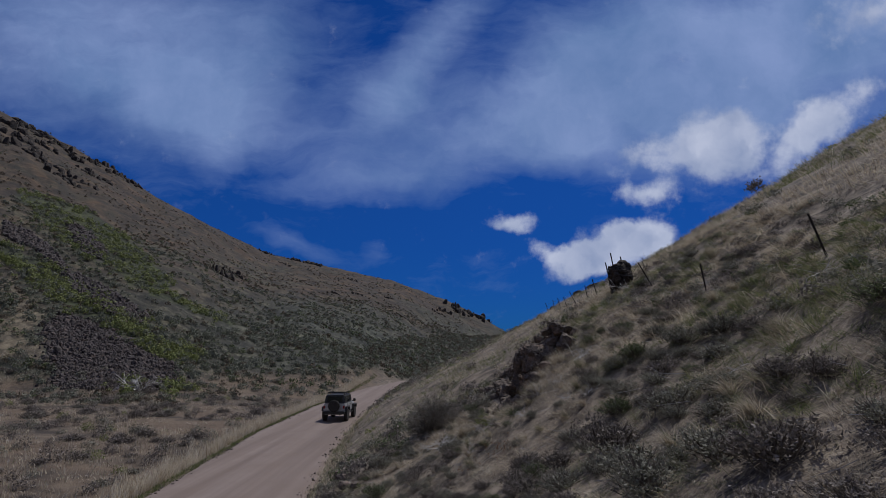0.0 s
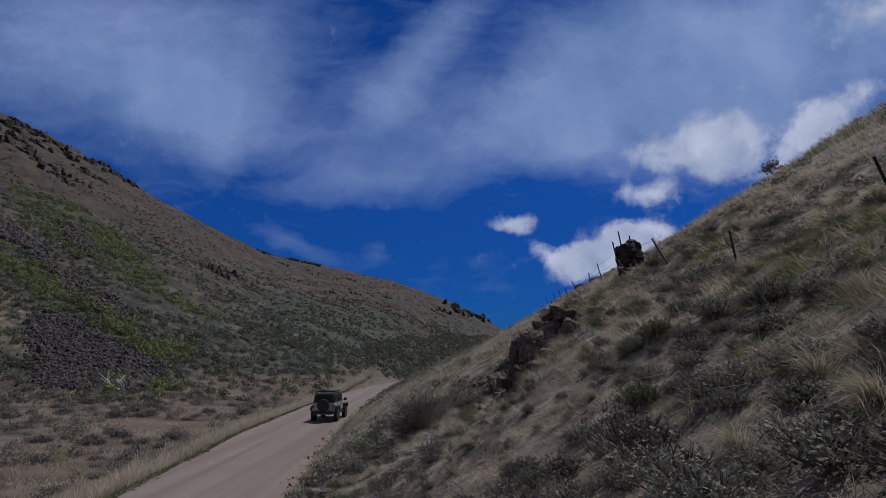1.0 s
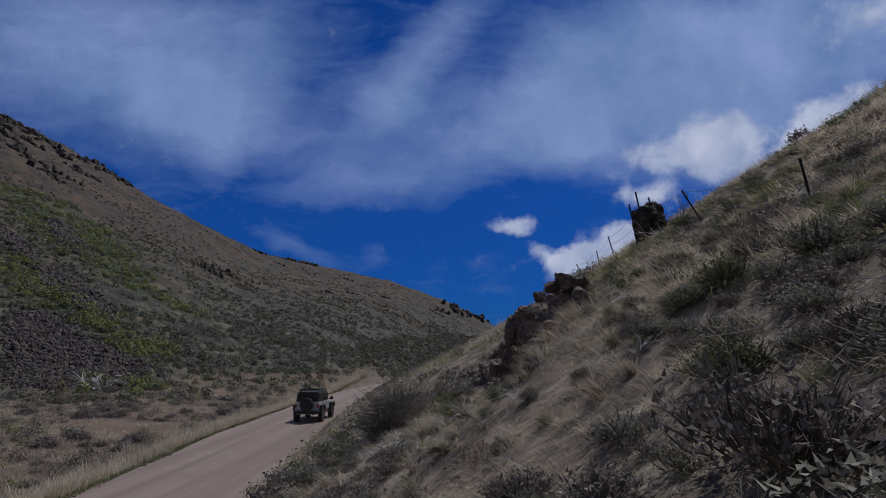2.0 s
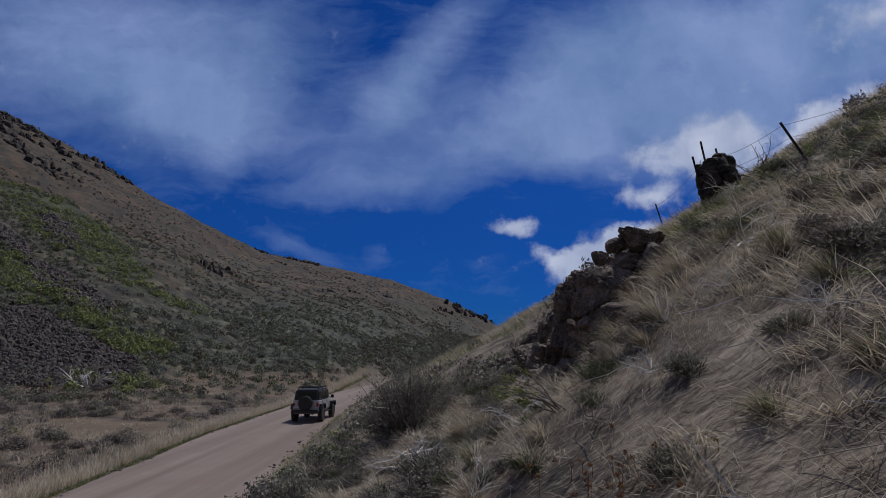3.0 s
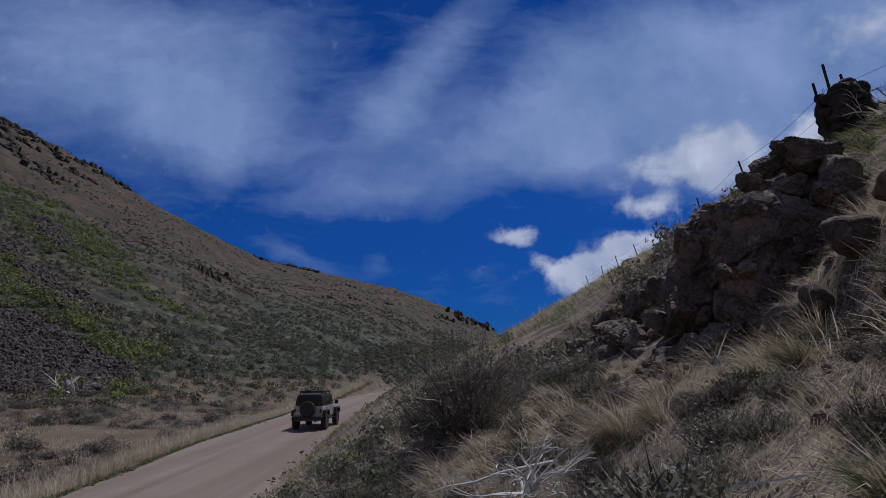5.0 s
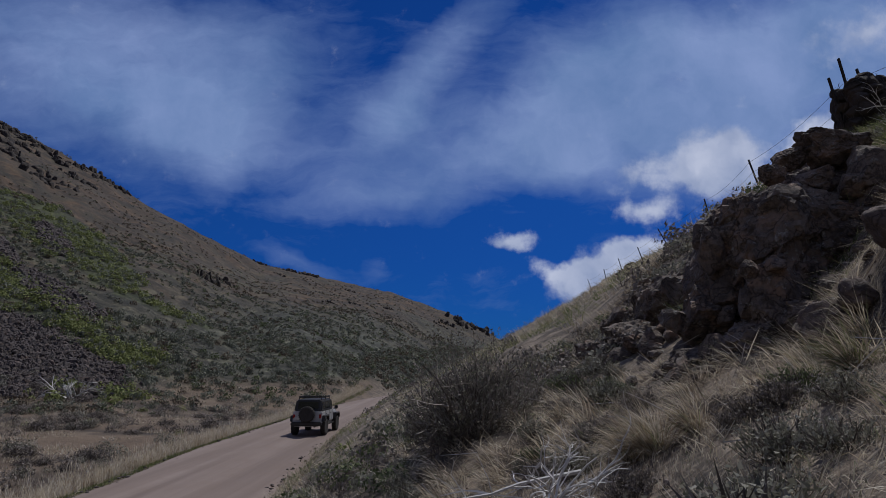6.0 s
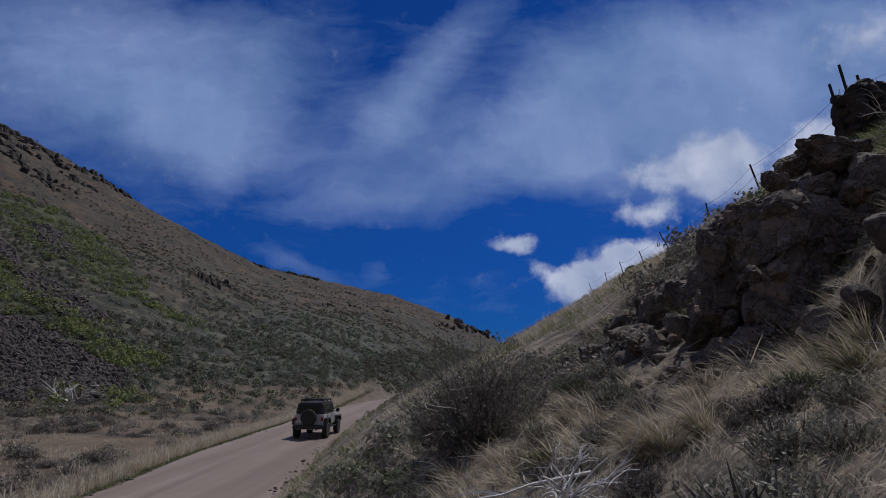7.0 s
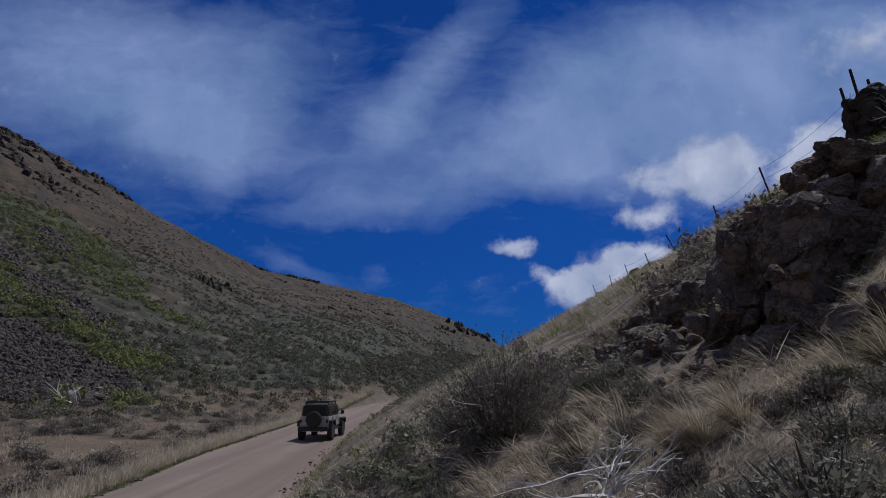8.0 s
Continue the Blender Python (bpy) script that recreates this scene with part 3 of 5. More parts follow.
def bush_arrays(rng, wide, high, sprigs, leaves, leaf, upright=0.7, stems=14):
    """Leaves and wood of a rounded, ragged shrub that stands at the origin."""
    phi, cos_t = rng.uniform(0, 2 * np.pi, sprigs), rng.uniform(0.08, 1.0, sprigs) ** 0.8
    sin_t = np.sqrt(1 - cos_t ** 2)
    lobe = 0.72 + 0.28 * np.sin(phi * 3 + rng.uniform(0, 6)) * np.sin(phi * 2 + rng.uniform(0, 6)) + rng.uniform(-0.22, 0.18, sprigs)
    out = np.stack([np.cos(phi) * sin_t * wide / 2, np.sin(phi) * sin_t * wide / 2, cos_t * high], 1) * lobe[:, None]
    out[:, 2] = np.maximum(out[:, 2], 0.06 * high)
    start = out * np.stack([np.full(sprigs, 0.5), np.full(sprigs, 0.5), np.full(sprigs, 0.42)], 1)
    heading = out / np.linalg.norm(out, axis=1, keepdims=True) * (1 - upright) + np.array([0, 0, 1.0]) * upright + rng.normal(0, 0.16, (sprigs, 3))
    heading /= np.linalg.norm(heading, axis=1, keepdims=True)
    tip = out + heading * high * rng.uniform(0.05, 0.22, sprigs)[:, None]
    s = rng.uniform(0.25, 1.0, (sprigs, leaves, 1)) ** 0.8
    at = start[:, None] * (1 - s) + tip[:, None] * s + rng.normal(0, 0.012, (sprigs, leaves, 3))
    d = heading[:, None] * 0.8 + rng.normal(0, 0.45, (sprigs, leaves, 3))
    d /= np.linalg.norm(d, axis=2, keepdims=True)
    w = np.cross(d, rng.normal(0, 1, (sprigs, leaves, 3)))
    w /= np.linalg.norm(w, axis=2, keepdims=True) + 1e-9
    size = leaf * rng.uniform(0.6, 1.4, (sprigs, leaves, 1))
    v = np.stack([at - w * size * 0.24, at + w * size * 0.24, at + d * size], 2).reshape(-1, 3)
    n = sprigs * leaves
    f = np.arange(n * 3).reshape(-1, 3)
    wood = Pile()
    for k in range(stems):
        i = rng.integers(0, sprigs)
        p0 = np.array([rng.normal(0, 0.05 * wide), rng.normal(0, 0.05 * wide), -0.06])
        p1 = start[i] * 0.5 + rng.normal(0, 0.04 * wide, 3)
        wood.add(*tube([p0, p1, start[i], tip[i]], [0.016 * high + 0.004, 0.012 * high, 0.007 * high, 0.002], 3))
    return v, f, wood


def rock_arrays(rng, level=3, cuts=12, block=0.5, rough=0.10, grain=2.2):
    """A cut and weathered lump inside a unit ball."""
    bm = bmesh.new()
    bmesh.ops.create_icosphere(bm, subdivisions=level, radius=1.0)
    v = np.array([x.co[:] for x in bm.verts])
    f = np.array([[x.index for x in p.verts] for p in bm.faces])
    bm.free()
    v = v * (1 - block) + block * v / np.max(np.abs(v), axis=1, keepdims=True) * 0.86
    for k in range(cuts):
        normal = rng.normal(0, 1, 3)
        normal /= np.linalg.norm(normal)
        over = np.maximum(v @ normal - rng.uniform(0.60, 0.95), 0)
        v = v - over[:, None] * normal * 0.95
    if rough:
        off = Vector(rng.uniform(-50, 50, 3))
        for k in range(len(v)):
            p = Vector(v[k])
            a = noise.fractal(p * grain + off, 0.55, 2.3, 6)
            b = abs(noise.noise(Vector((p.x, p.y, p.z * 1.6)) * grain * 1.5 + off * 2))
            v[k] *= 1 + rough * a - rough * 2.2 * max(0, 0.14 - b)
    return v, f


def part(name, me, parent, label="", at=None):
    ob = new(name, me)
    ob.parent = parent
    if at is not None:
        ob.matrix_local = at
    return tagged(ob, label)


def thing(name, label, category, at, group=""):
    ob = tagged(new(name), label, category, group)
    ob.matrix_world = at
    return ob


def stuff(name, pile, mats, label, category, smooth=False):
    return tagged(new(name, pile.mesh(name, mats, smooth)), label, category, kind="stuff")


# ---- the outcrop and loose rocks ----
def rock_part(name, parent, row, mat, level=5, **kw):
    x, y, z, sx, sy, sz, rx, ry, rz, seed = row
    v, f = rock_arrays(np.random.default_rng(seed), level, **kw)
    me = mesh_data(name, v * np.array([sx, sy, sz]), f, mat, False)
    return part(name, me, parent, at=pose(x, y, z, rx, ry, rz))


outcrop = thing("rock_outcrop", "dark weathered basalt outcrop of jointed blocks on the slope", "rock", pose(2.92, 16.85, 3.78))
# the standing face and its foot: x, y, z from the outcrop's foot; half sizes; turns; seed
FACE = [
    (-0.14, -0.40, 1.23, 0.52, 0.6, 0.6, 0, 12, 18, 131),
    (-0.12, -0.35, 0.67, 0.62, 0.6, 0.62, 0, 4, 14, 132),
    (-0.59, -0.95, 0.44, 0.3, 0.22, 0.46, -6, 10, 20, 133),
    (-0.58, 0.10, 0.89, 0.3, 0.55, 0.64, 0, 14, 8, 134),
    (-0.43, -0.05, 1.28, 0.32, 0.45, 0.42, 0, 22, 5, 135),
    (-0.75, 0.15, 0.38, 0.3, 0.5, 0.38, 0, 6, -10, 136),
    (-0.48, -1.45, 0.11, 0.34, 0.28, 0.26, 6, 0, 14, 144),
    (-0.12, -1.35, 0.28, 0.3, 0.28, 0.32, 0, 12, 40, 145),
    (-0.78, -0.85, 0.03, 0.36, 0.3, 0.26, 0, 8, 24, 146),
]
# the crown, the shoulder and the core behind
CROWN = [
    (-0.22, -0.48, 1.74, 0.14, 0.16, 0.13, 0, 10, 40, 137),
    (0.09, -0.30, 1.96, 0.2, 0.2, 0.15, 8, 8, 10, 138),
    (0.21, -0.50, 1.67, 0.27, 0.25, 0.17, 0, -8, 30, 139),
    (0.47, -0.45, 2.00, 0.42, 0.34, 0.23, -4, 18, 10, 140),
    (0.62, -0.60, 1.49, 0.36, 0.4, 0.32, 0, 20, 12, 141),
    (0.37, -0.55, 1.11, 0.52, 0.45, 0.42, 4, 14, 4, 142),
    (0.45, -0.55, 0.75, 0.40, 0.4, 0.42, 0, 10, 30, 143),
    (0.59, 0.25, 1.37, 0.8, 0.7, 0.85, 0, 10, 0, 147),
    (0.06, 0.65, 0.73, 0.6, 0.7, 0.8, 0, 8, 0, 148),
]
for row in FACE + CROWN:
    rock_part("block", outcrop, row, BASALT, rough=0.10, cuts=18, block=0.85, grain=3.6)

# smaller broken pieces wedged against the blocks
r = np.random.default_rng(515)
for k in range(44):
    x, y, z, sx, sy, sz, *_ = (FACE[k % 9] if k % 4 else CROWN[4 + k % 2])
    turn, rise = r.uniform(2.6, 5.2), r.uniform(-0.85, 0.7)
    size = r.uniform(0.07, 0.19)
    rock_part("block", outcrop, (x + math.cos(turn) * sx * 0.85 * math.cos(rise), y + math.sin(turn) * sy * 0.85 * math.cos(rise), z + sz * 0.85 * math.sin(rise),
                                 size * r.uniform(0.8, 1.2), size, size * r.uniform(0.8, 1.7), r.uniform(-12, 12), r.uniform(0, 22), r.uniform(-20, 40), 600 + k), BASALT, level=3, rough=0.08, cuts=12, block=0.85, grain=3.0)

LEDGE = [
    (0.0, 2.6, 0.55, 0.55, 0.50, 0.50, 0, -20, 15, 21), (-0.45, 2.2, 0.25, 0.45, 0.40, 0.34, 0, -10, 40, 22), (-0.10, 1.8, 0.75, 0.40, 0.36, 0.42, 8, 0, 10, 23),
    (-0.65, 1.4, 0.15, 0.34, 0.30, 0.26, 0, 0, 70, 24), (0.35, 3.1, 0.95, 0.52, 0.44, 0.36, 0, -24, 0, 25), (-0.75, 2.9, 0.08, 0.42, 0.34, 0.24, 0, 0, 30, 26),
    (-0.75, -0.35, -0.15, 0.34, 0.28, 0.22, 0, 12, 15, 27), (0.5, 3.9, 1.25, 0.40, 0.40, 0.34, 0, 0, 20, 28), (-0.3, 3.6, 0.55, 0.36, 0.30, 0.26, 0, 0, 60, 29),
]
ledge = thing("rock_ledge", "broken ledge of dark basalt blocks below the outcrop", "rock", pose(2.6, 16.8, 3.75))
for row in LEDGE:
    rock_part("block", ledge, row, BASALT, level=4, rough=0.12, cuts=14, block=0.8, grain=3.0)

LOOSE = [(2.14, 15.0, 0.10, 0.22, 0.19, 0.19, 31), (2.20, 14.75, 0.10, 0.17, 0.14, 0.14, 32), (2.42, 14.55, 0.08, 0.26, 0.20, 0.17, 33), (2.55, 14.2, 0.06, 0.22, 0.16, 0.15, 34),
         (-2.6, 16.2, 0.02, 0.24, 0.20, 0.14, 35), (-2.9, 17.4, 0.05, 0.30, 0.22, 0.17, 36), (-2.2, 15.4, 0.0, 0.20, 0.2, 0.12, 37), (-3.2, 18.6, 0.05, 0.26, 0.22, 0.16, 38),
         (-1.9, 16.9, 0.03, 0.22, 0.16, 0.14, 39), (-2.5, 14.6, 0.02, 0.16, 0.14, 0.10, 40), (1.9, 13.4, 0.03, 0.14, 0.12, 0.09, 41), (-3.3, 20.2, 0.05, 0.30, 0.25, 0.2, 42)]
for x, y, up, sx, sy, sz, seed in LOOSE:
    v, f = rock_arrays(np.random.default_rng(seed), 4, 9, 0.35, 0.10)
    ob = new("boulder", mesh_data("boulder", v * np.array([sx, sy, sz]), f, PINKSTONE, True))
    ob.matrix_world = pose(x, y, place(x, y) + up, 0, -14, seed * 37)
    tagged(ob, "weathered pinkish grey boulder half sunk in the slope", "boulder", "boulders on the slope")

rubble = Pile()
rng = np.random.default_rng(88)
for k in range(150):
    x, y, s = rng.normal(2.1, 0.55), rng.uniform(15.6, 21.5), rng.gamma(2.2, 0.030) + 0.035
    v, f = rock_arrays(np.random.default_rng(4000 + k), 2, 9, 0.5, 0.12)
    rubble.add(v * np.array([1.2, 1.0, 0.7]) * s @ np.array(Euler(rng.uniform(0, 6.28, 3)).to_matrix()) + np.array([x, y, place(x, y) + s * 0.15]), f)
tagged(new("rubble", rubble.mesh("rubble", BASALT)), "broken dark basalt rubble below the outcrop", "stones", kind="stuff")

# ---- fence ----
POSTS = [(6.85, 9.9, 0.82, 0.30), (6.02, 12.85, 0.62, 0.13), (6.09, 16.34, 0.76, 0.49), (6.15, 22.4, 0.75, 0.24), (6.6, 25.6, 0.72, 0.18), (6.95, 29.3, 0.82, 0.45), (7.1, 32.2, 0.72, 0.30),
         (7.5, 36.0, 0.75, 0.25), (7.9, 40.0, 0.75, 0.15), (8.3, 44.5, 0.75, 0.3), (7.6, 6.4, 0.85, 0.2)]
JACK = (6.12, 19.3)


def post_mesh():
    """A steel post of T section with studs."""
    bm = bmesh.new()
    for sx, sy, ox, oy in ((0.035, 0.006, 0, 0), (0.006, 0.032, 0, 0.018)):
        bmesh.ops.create_cube(bm, size=1, matrix=Matrix.Translation((ox, oy, 0.35)) @ Matrix.Diagonal((sx, sy, 1.3, 1)))
    for k in range(16):
        bmesh.ops.create_cube(bm, size=1, matrix=Matrix.Translation((0, -0.006, -0.2 + k * 0.075)) @ Matrix.Diagonal((0.014, 0.010, 0.02, 1)))
    me = bpy.data.meshes.new("post")
    bm.to_mesh(me)
    bm.free()
    me.materials.append(STEEL)
    return me


POST = post_mesh()
fence = thing("wire_fence", "old leaning steel post and barbed wire fence on the slope", "fence", pose(0, 0, 0))
heads = []
for x, y, high, lean in POSTS:
    z = place(x, y)
    tip = Vector((x - math.sin(lean) * high, y, z + math.cos(lean) * high))
    base = Vector((x, y, z))
    up = (tip - base).normalized()
    m = Matrix.Translation(base + up * (high - 1.0)) @ Vector((0, 0, 1)).rotation_difference(up).to_matrix().to_4x4()
    part("post", POST, fence, at=m)
    heads.append((base, tip))
jz = place(*JACK)
heads.append((Vector((*JACK, jz)), Vector((JACK[0] - 0.28, JACK[1], jz + 0.95))))
heads.sort(key=lambda h: h[0].y)
for level in (0.92, 0.62, 0.32):
    line = Pile()
    for (b0, t0), (b1, t1) in zip(heads, heads[1:]):
        p0, p1 = b0.lerp(t0, level), b1.lerp(t1, level)
        pts = [p0.lerp(p1, k / 8) + Vector((0, 0, -0.10 * math.sin(math.pi * k / 8))) for k in range(9)]
        line.add(*tube([p[:] for p in pts], np.full(9, 0.003), 3))
        for k in range(1, 24):
            q = p0.lerp(p1, k / 24) + Vector((0, 0, -0.10 * math.sin(math.pi * k / 24)))
            line.add(*tube([(q.x - 0.012, q.y, q.z - 0.012), (q.x + 0.012, q.y, q.z + 0.012)], [0.003, 0.003], 3))
    part("wire", line.mesh("wire", WIRE), fence, "thin barbed wire")

# ---- the stone-filled fence anchor ----
jack = thing("rock_jack", "wire cage packed with dark stones anchoring the fence", "fence anchor", pose(JACK[0], JACK[1], jz - 0.22))
rng = np.random.default_rng(77)
kinds = []
for k in range(7):
    v, f = rock_arrays(np.random.default_rng(200 + k), 3, 9, 0.4, 0.08)
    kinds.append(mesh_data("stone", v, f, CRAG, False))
z = 0.05
while z < 1.06:
    wide = np.interp(z, [0, 0.35, 0.7, 1.05], [0.27, 0.32, 0.39, 0.31])
    around = 9 if z < 0.9 else 7
    for k in range(around):
        a = 2 * math.pi * (k + rng.uniform(-0.25, 0.25)) / around + z * 3
        s = rng.uniform(0.115, 0.175)
        r = wide - s * 0.55
        ob = part("stone", kinds[rng.integers(0, 7)], jack, at=pose(math.cos(a) * r, math.sin(a) * r, z + rng.uniform(-0.03, 0.03), *rng.uniform(0, 360, 3)) @ Matrix.Diagonal((s * 1.15, s, s * 0.75, 1)))
    part("stone", kinds[rng.integers(0, 7)], jack, at=pose(0, 0, z, *rng.uniform(0, 360, 3)) @ Matrix.Diagonal((0.24, 0.24, 0.14, 1)))
    z += 0.155
for dx, dy, s in ((0.12, 0.0, 0.20), (0.2, 0.1, 0.15), (0.02, -0.12, 0.15)):
    part("stone", kinds[2], jack, at=pose(dx, dy, 1.10 + s * 0.2, 20, 0, 30) @ Matrix.Diagonal((s, s, s * 0.7, 1)))
for dx, dy, tip, lean in ((-0.16, -0.05, 1.52, -10), (0.25, 0.1, 1.42, -12), (-0.31, 0.0, 1.20, -12)):
    part("post", POST, jack, at=pose(dx, dy, tip - 1.0, 0, lean, 20))
cage = Pile()
for k in range(14):
    a0 = 2 * math.pi * k / 14
    for turn in (0.35, -0.35):
        pts = []
        for i in range(9):
            zz = 0.02 + 1.1 * i / 8
            r = np.interp(zz, [0, 0.35, 0.7, 1.1], [0.29, 0.35, 0.42, 0.31])
            pts.append((math.cos(a0 + turn * i / 2) * r, math.sin(a0 + turn * i / 2) * r, zz))
        cage.add(*tube(pts, np.full(9, 0.0028), 3))
part("wire_mesh", cage.mesh("wire_mesh", WIRE), jack, "thin woven wire")

# ---- shrubs ----
def bush_kind(name, seed, wide, high, sprigs, leaves, leaf, mat, upright, stems=14, cover_count=430):
    r = np.random.default_rng(seed)
    v, f, wood = bush_arrays(r, wide, high, sprigs, leaves, leaf, upright, stems)
    shell = mound_arrays(r, wide, high, cover_count, leaf * 0.62, 0.95)
    v, f = np.concatenate([v, shell[0]]), np.concatenate([f, shell[1] + len(v)])
    wood.add(*twig_arrays(r, wide, high, cover_count, 0.17, 0.008))
    return mesh_data("foliage", v, f, mat), wood.mesh("woody_base", BARK)


KINDS = {
    "sage": [bush_kind("sage", 300 + k, 1.0, 0.46, 150, 10, 0.042, SAGE, 0.70, 9) for k in range(3)],
    "dark": [bush_kind("dark", 310 + k, 1.0, 0.42, 150, 10, 0.046, DARKLEAF, 0.82, 12) for k in range(3)],
    "green": [bush_kind("green", 320 + k, 1.0, 0.44, 150, 11, 0.038, HERB, 0.74, 9) for k in range(2)],
}
MID_KINDS = {
    "sage": [bush_kind("sage", 360 + k, 1.0, 0.48, 60, 8, 0.052, SAGE, 0.66, 6) for k in range(3)],
    "dark": [bush_kind("dark", 370 + k, 1.0, 0.44, 60, 8, 0.052, DARKLEAF, 0.78, 7) for k in range(3)],
    "green": [bush_kind("green", 380 + k, 1.0, 0.48, 60, 8, 0.052, HERB, 0.70, 6) for k in range(2)],
}
FAR_KINDS = {
    "sage": [bush_kind("sage", 330 + k, 1.0, 0.50, 30, 6, 0.066, SAGE, 0.66, 4) for k in range(3)],
    "dark": [bush_kind("dark", 340 + k, 1.0, 0.46, 30, 6, 0.066, DARKLEAF, 0.75, 5) for k in range(3)],
    "green": [bush_kind("green", 350 + k, 1.0, 0.50, 30, 6, 0.060, BRIGHT, 0.65, 4) for k in range(2)],
}
LABEL = {"sage": ("sagebrush", "low grey-green sagebrush growing in dry grass", "shrub"),
         "dark": ("dry_shrub", "low dark brown dry shrub with bare twigs", "shrub"),
         "green": ("green_shrub", "small fresh green shrub on the slope", "shrub")}


def bush(kind, which, x, y, size, turn, group, squash=1.0, name="", label=""):
    word, text, cat = LABEL[kind]
    kinds = FAR_KINDS if x < -9 else KINDS if -3 < x < 5 and y < 17 else MID_KINDS
    leaves, stems = kinds[kind][which % len(kinds[kind])]
    tilt = 10 if x > -4 else 0
    ob = thing(name or word, label or text, cat, pose(x, y, place(x, y) - 0.03, 0, -tilt, turn) @ Matrix.Diagonal((size, size, size * squash, 1)), group)
    part("foliage", leaves, ob)
    part("woody_base", stems, ob, "brown woody stems")["kind"] = "stuff"
    return ob


rng = np.random.default_rng(5)
# nearest shrubs on the hillside, one by one
spots, brush = [], []
tries = 0
while len(spots) < 700 and tries < 24000:
    tries += 1
    x, y = rng.uniform(-3.6, 9.5), rng.uniform(1.2, 22)
    size = rng.uniform(0.40, 1.15)
    path = min(math.hypot(x - px, y - py) for t, px, py, *_ in PATH)
    if path < 0.3 or (0.4 < x < 3.9 and 11.8 < y < 18.2) or x < float(road_right(y)) + 0.9:
        continue
    if path < 1.6:
        size = min(size, 0.70 if path > 0.8 else 0.42)
    if float(fbm(np.array([x / 1.5]), np.array([y / 1.1]), 2, 71)[0]) < (0.45 if y < 12 else 0.47):
        continue
    if any(math.hypot(x - a, y - b) < 0.30 * (size + s) for a, b, s in spots):
        continue
    if math.hypot(x - 6.1, y - 19.3) < 1.7 or (2.2 < x < 6 and y > 17.5 and rng.uniform(0, 1) < 0.7):
        continue
    if 3 < x < 7 and 11 < y < 18:
        size = min(size, 0.75)
    if 0.2 < x < 2.8 and 9.2 < y < 12 or (0.6 < x < 5 and 3.5 < y < 9.5 and rng.uniform(0, 1) < 0.5):
        continue
    spots.append((x, y, size))
    kind = rng.choice(["sage", "dark", "green"], p=[0.46, 0.44, 0.10])
    if not (-3 < x < 5 and y < 17):
        brush.append((x, y, place(x, y), min(size, 0.5) if x > 5.5 else size, ("sage", "dark", "green").index(kind)))
        continue
    bush(kind, rng.integers(0, 9), x, y, size, rng.uniform(0, 360), "shrubs on the near hillside", rng.uniform(0.55, 0.85))

for kind, x, y, size in (("sage", 0.70, 13.2, 0.50), ("green", 1.72, 14.5, 0.42), ("dark", 0.30, 13.85, 0.40), ("dark", 0.95, 13.9, 0.36), ("sage", 0.25, 14.75, 0.45), ("dark", 1.35, 13.15, 0.36), ("sage", 1.75, 13.75, 0.42), ("dark", 1.15, 14.6, 0.40), ("sage", 0.95, 16.4, 0.75), ("dark", 0.55, 15.4, 0.5), ("sage", 1.7, 12.6, 0.34), ("dark", 2.6, 13.3, 0.4), ("sage", 3.3, 14.1, 0.42), ("dark", 0.35, 11.9, 0.30), ("sage", 0.75, 12.35, 0.34), ("green", 0.1, 12.4, 0.28), ("dark", -0.2, 12.9, 0.34), ("sage", 0.45, 12.9, 0.36), ("dark", 0.7, 11.5, 0.26)):
    bush(kind, int(x * 10), x, y, size, x * 100, "shrubs on the near hillside", 0.85)

for k in range(30):
    r = np.random.default_rng(1500 + k)
    x, y = r.uniform(-3.6, -0.6), r.uniform(11.8, 21)
    if x > float(road_right(y)) + 0.8:
        bush("dark" if k % 3 else "sage", k, x, y, r.uniform(0.22, 0.42), r.uniform(0, 360), "shrubs on the near hillside", 0.8)

# small growth in the dry grass above the outcrop
for k in range(44):
    r = np.random.default_rng(1800 + k)
    x, y = r.uniform(3.2, 7.5), r.uniform(10.5, 18.2)
    if x < 4.0 and y > 15.5:
        continue
    bush(("green", "sage", "dark", "sage")[k % 4], k, x, y, r.uniform(0.35, 0.75), r.uniform(0, 360), "shrubs on the near hillside", 0.7)

# low growth round the outcrop
for k in range(46):
    r = np.random.default_rng(1700 + k)
    x, y = r.uniform(0.6, 4.4), r.uniform(11.8, 18.4)
    if 1.0 < x < 3.5 and y > 14.5 or math.hypot(x - 1.1, y - 11.8) < 0.4:
        continue
    bush(("dark", "sage", "dark", "green")[k % 4], k, x, y, r.uniform(0.28, 0.55), r.uniform(0, 360), "shrubs on the near hillside", 0.85)

# the big sagebrush at the edge of the slope
r = np.random.default_rng(900)
v, f, wood = bush_arrays(r, 2.15, 1.15, 1300, 18, 0.030, 0.42, 60)
wood.add(*twig_arrays(r, 2.0, 1.05, 1500, 0.30, 0.006))
big = thing("big_sagebrush", "large dark sagebrush with tangled bare lower branches", "shrub", pose(-0.22, 17.6, place(-0.22, 17.6) - 0.15, 0, -8, 0))
part("foliage", mesh_data("foliage", v, f, [SAGE, DARKLEAF], False, r.uniform(0, 1, len(f)) < 0.6), big)
part("woody_base", wood.mesh("woody_base", BARK), big, "dark woody stems")["kind"] = "stuff"
twigs = Pile()
for k in range(16):
    a = r.uniform(0, 2 * math.pi)
    branch(twigs, r, (0, 0, 0.05), (math.cos(a), math.sin(a), r.uniform(0.1, 0.6)), r.uniform(0.4, 0.85), 0.020, 2, 0.6)
part("branch_tangle", twigs.mesh("branch_tangle", BARK), big, "bare grey branches")["kind"] = "stuff"


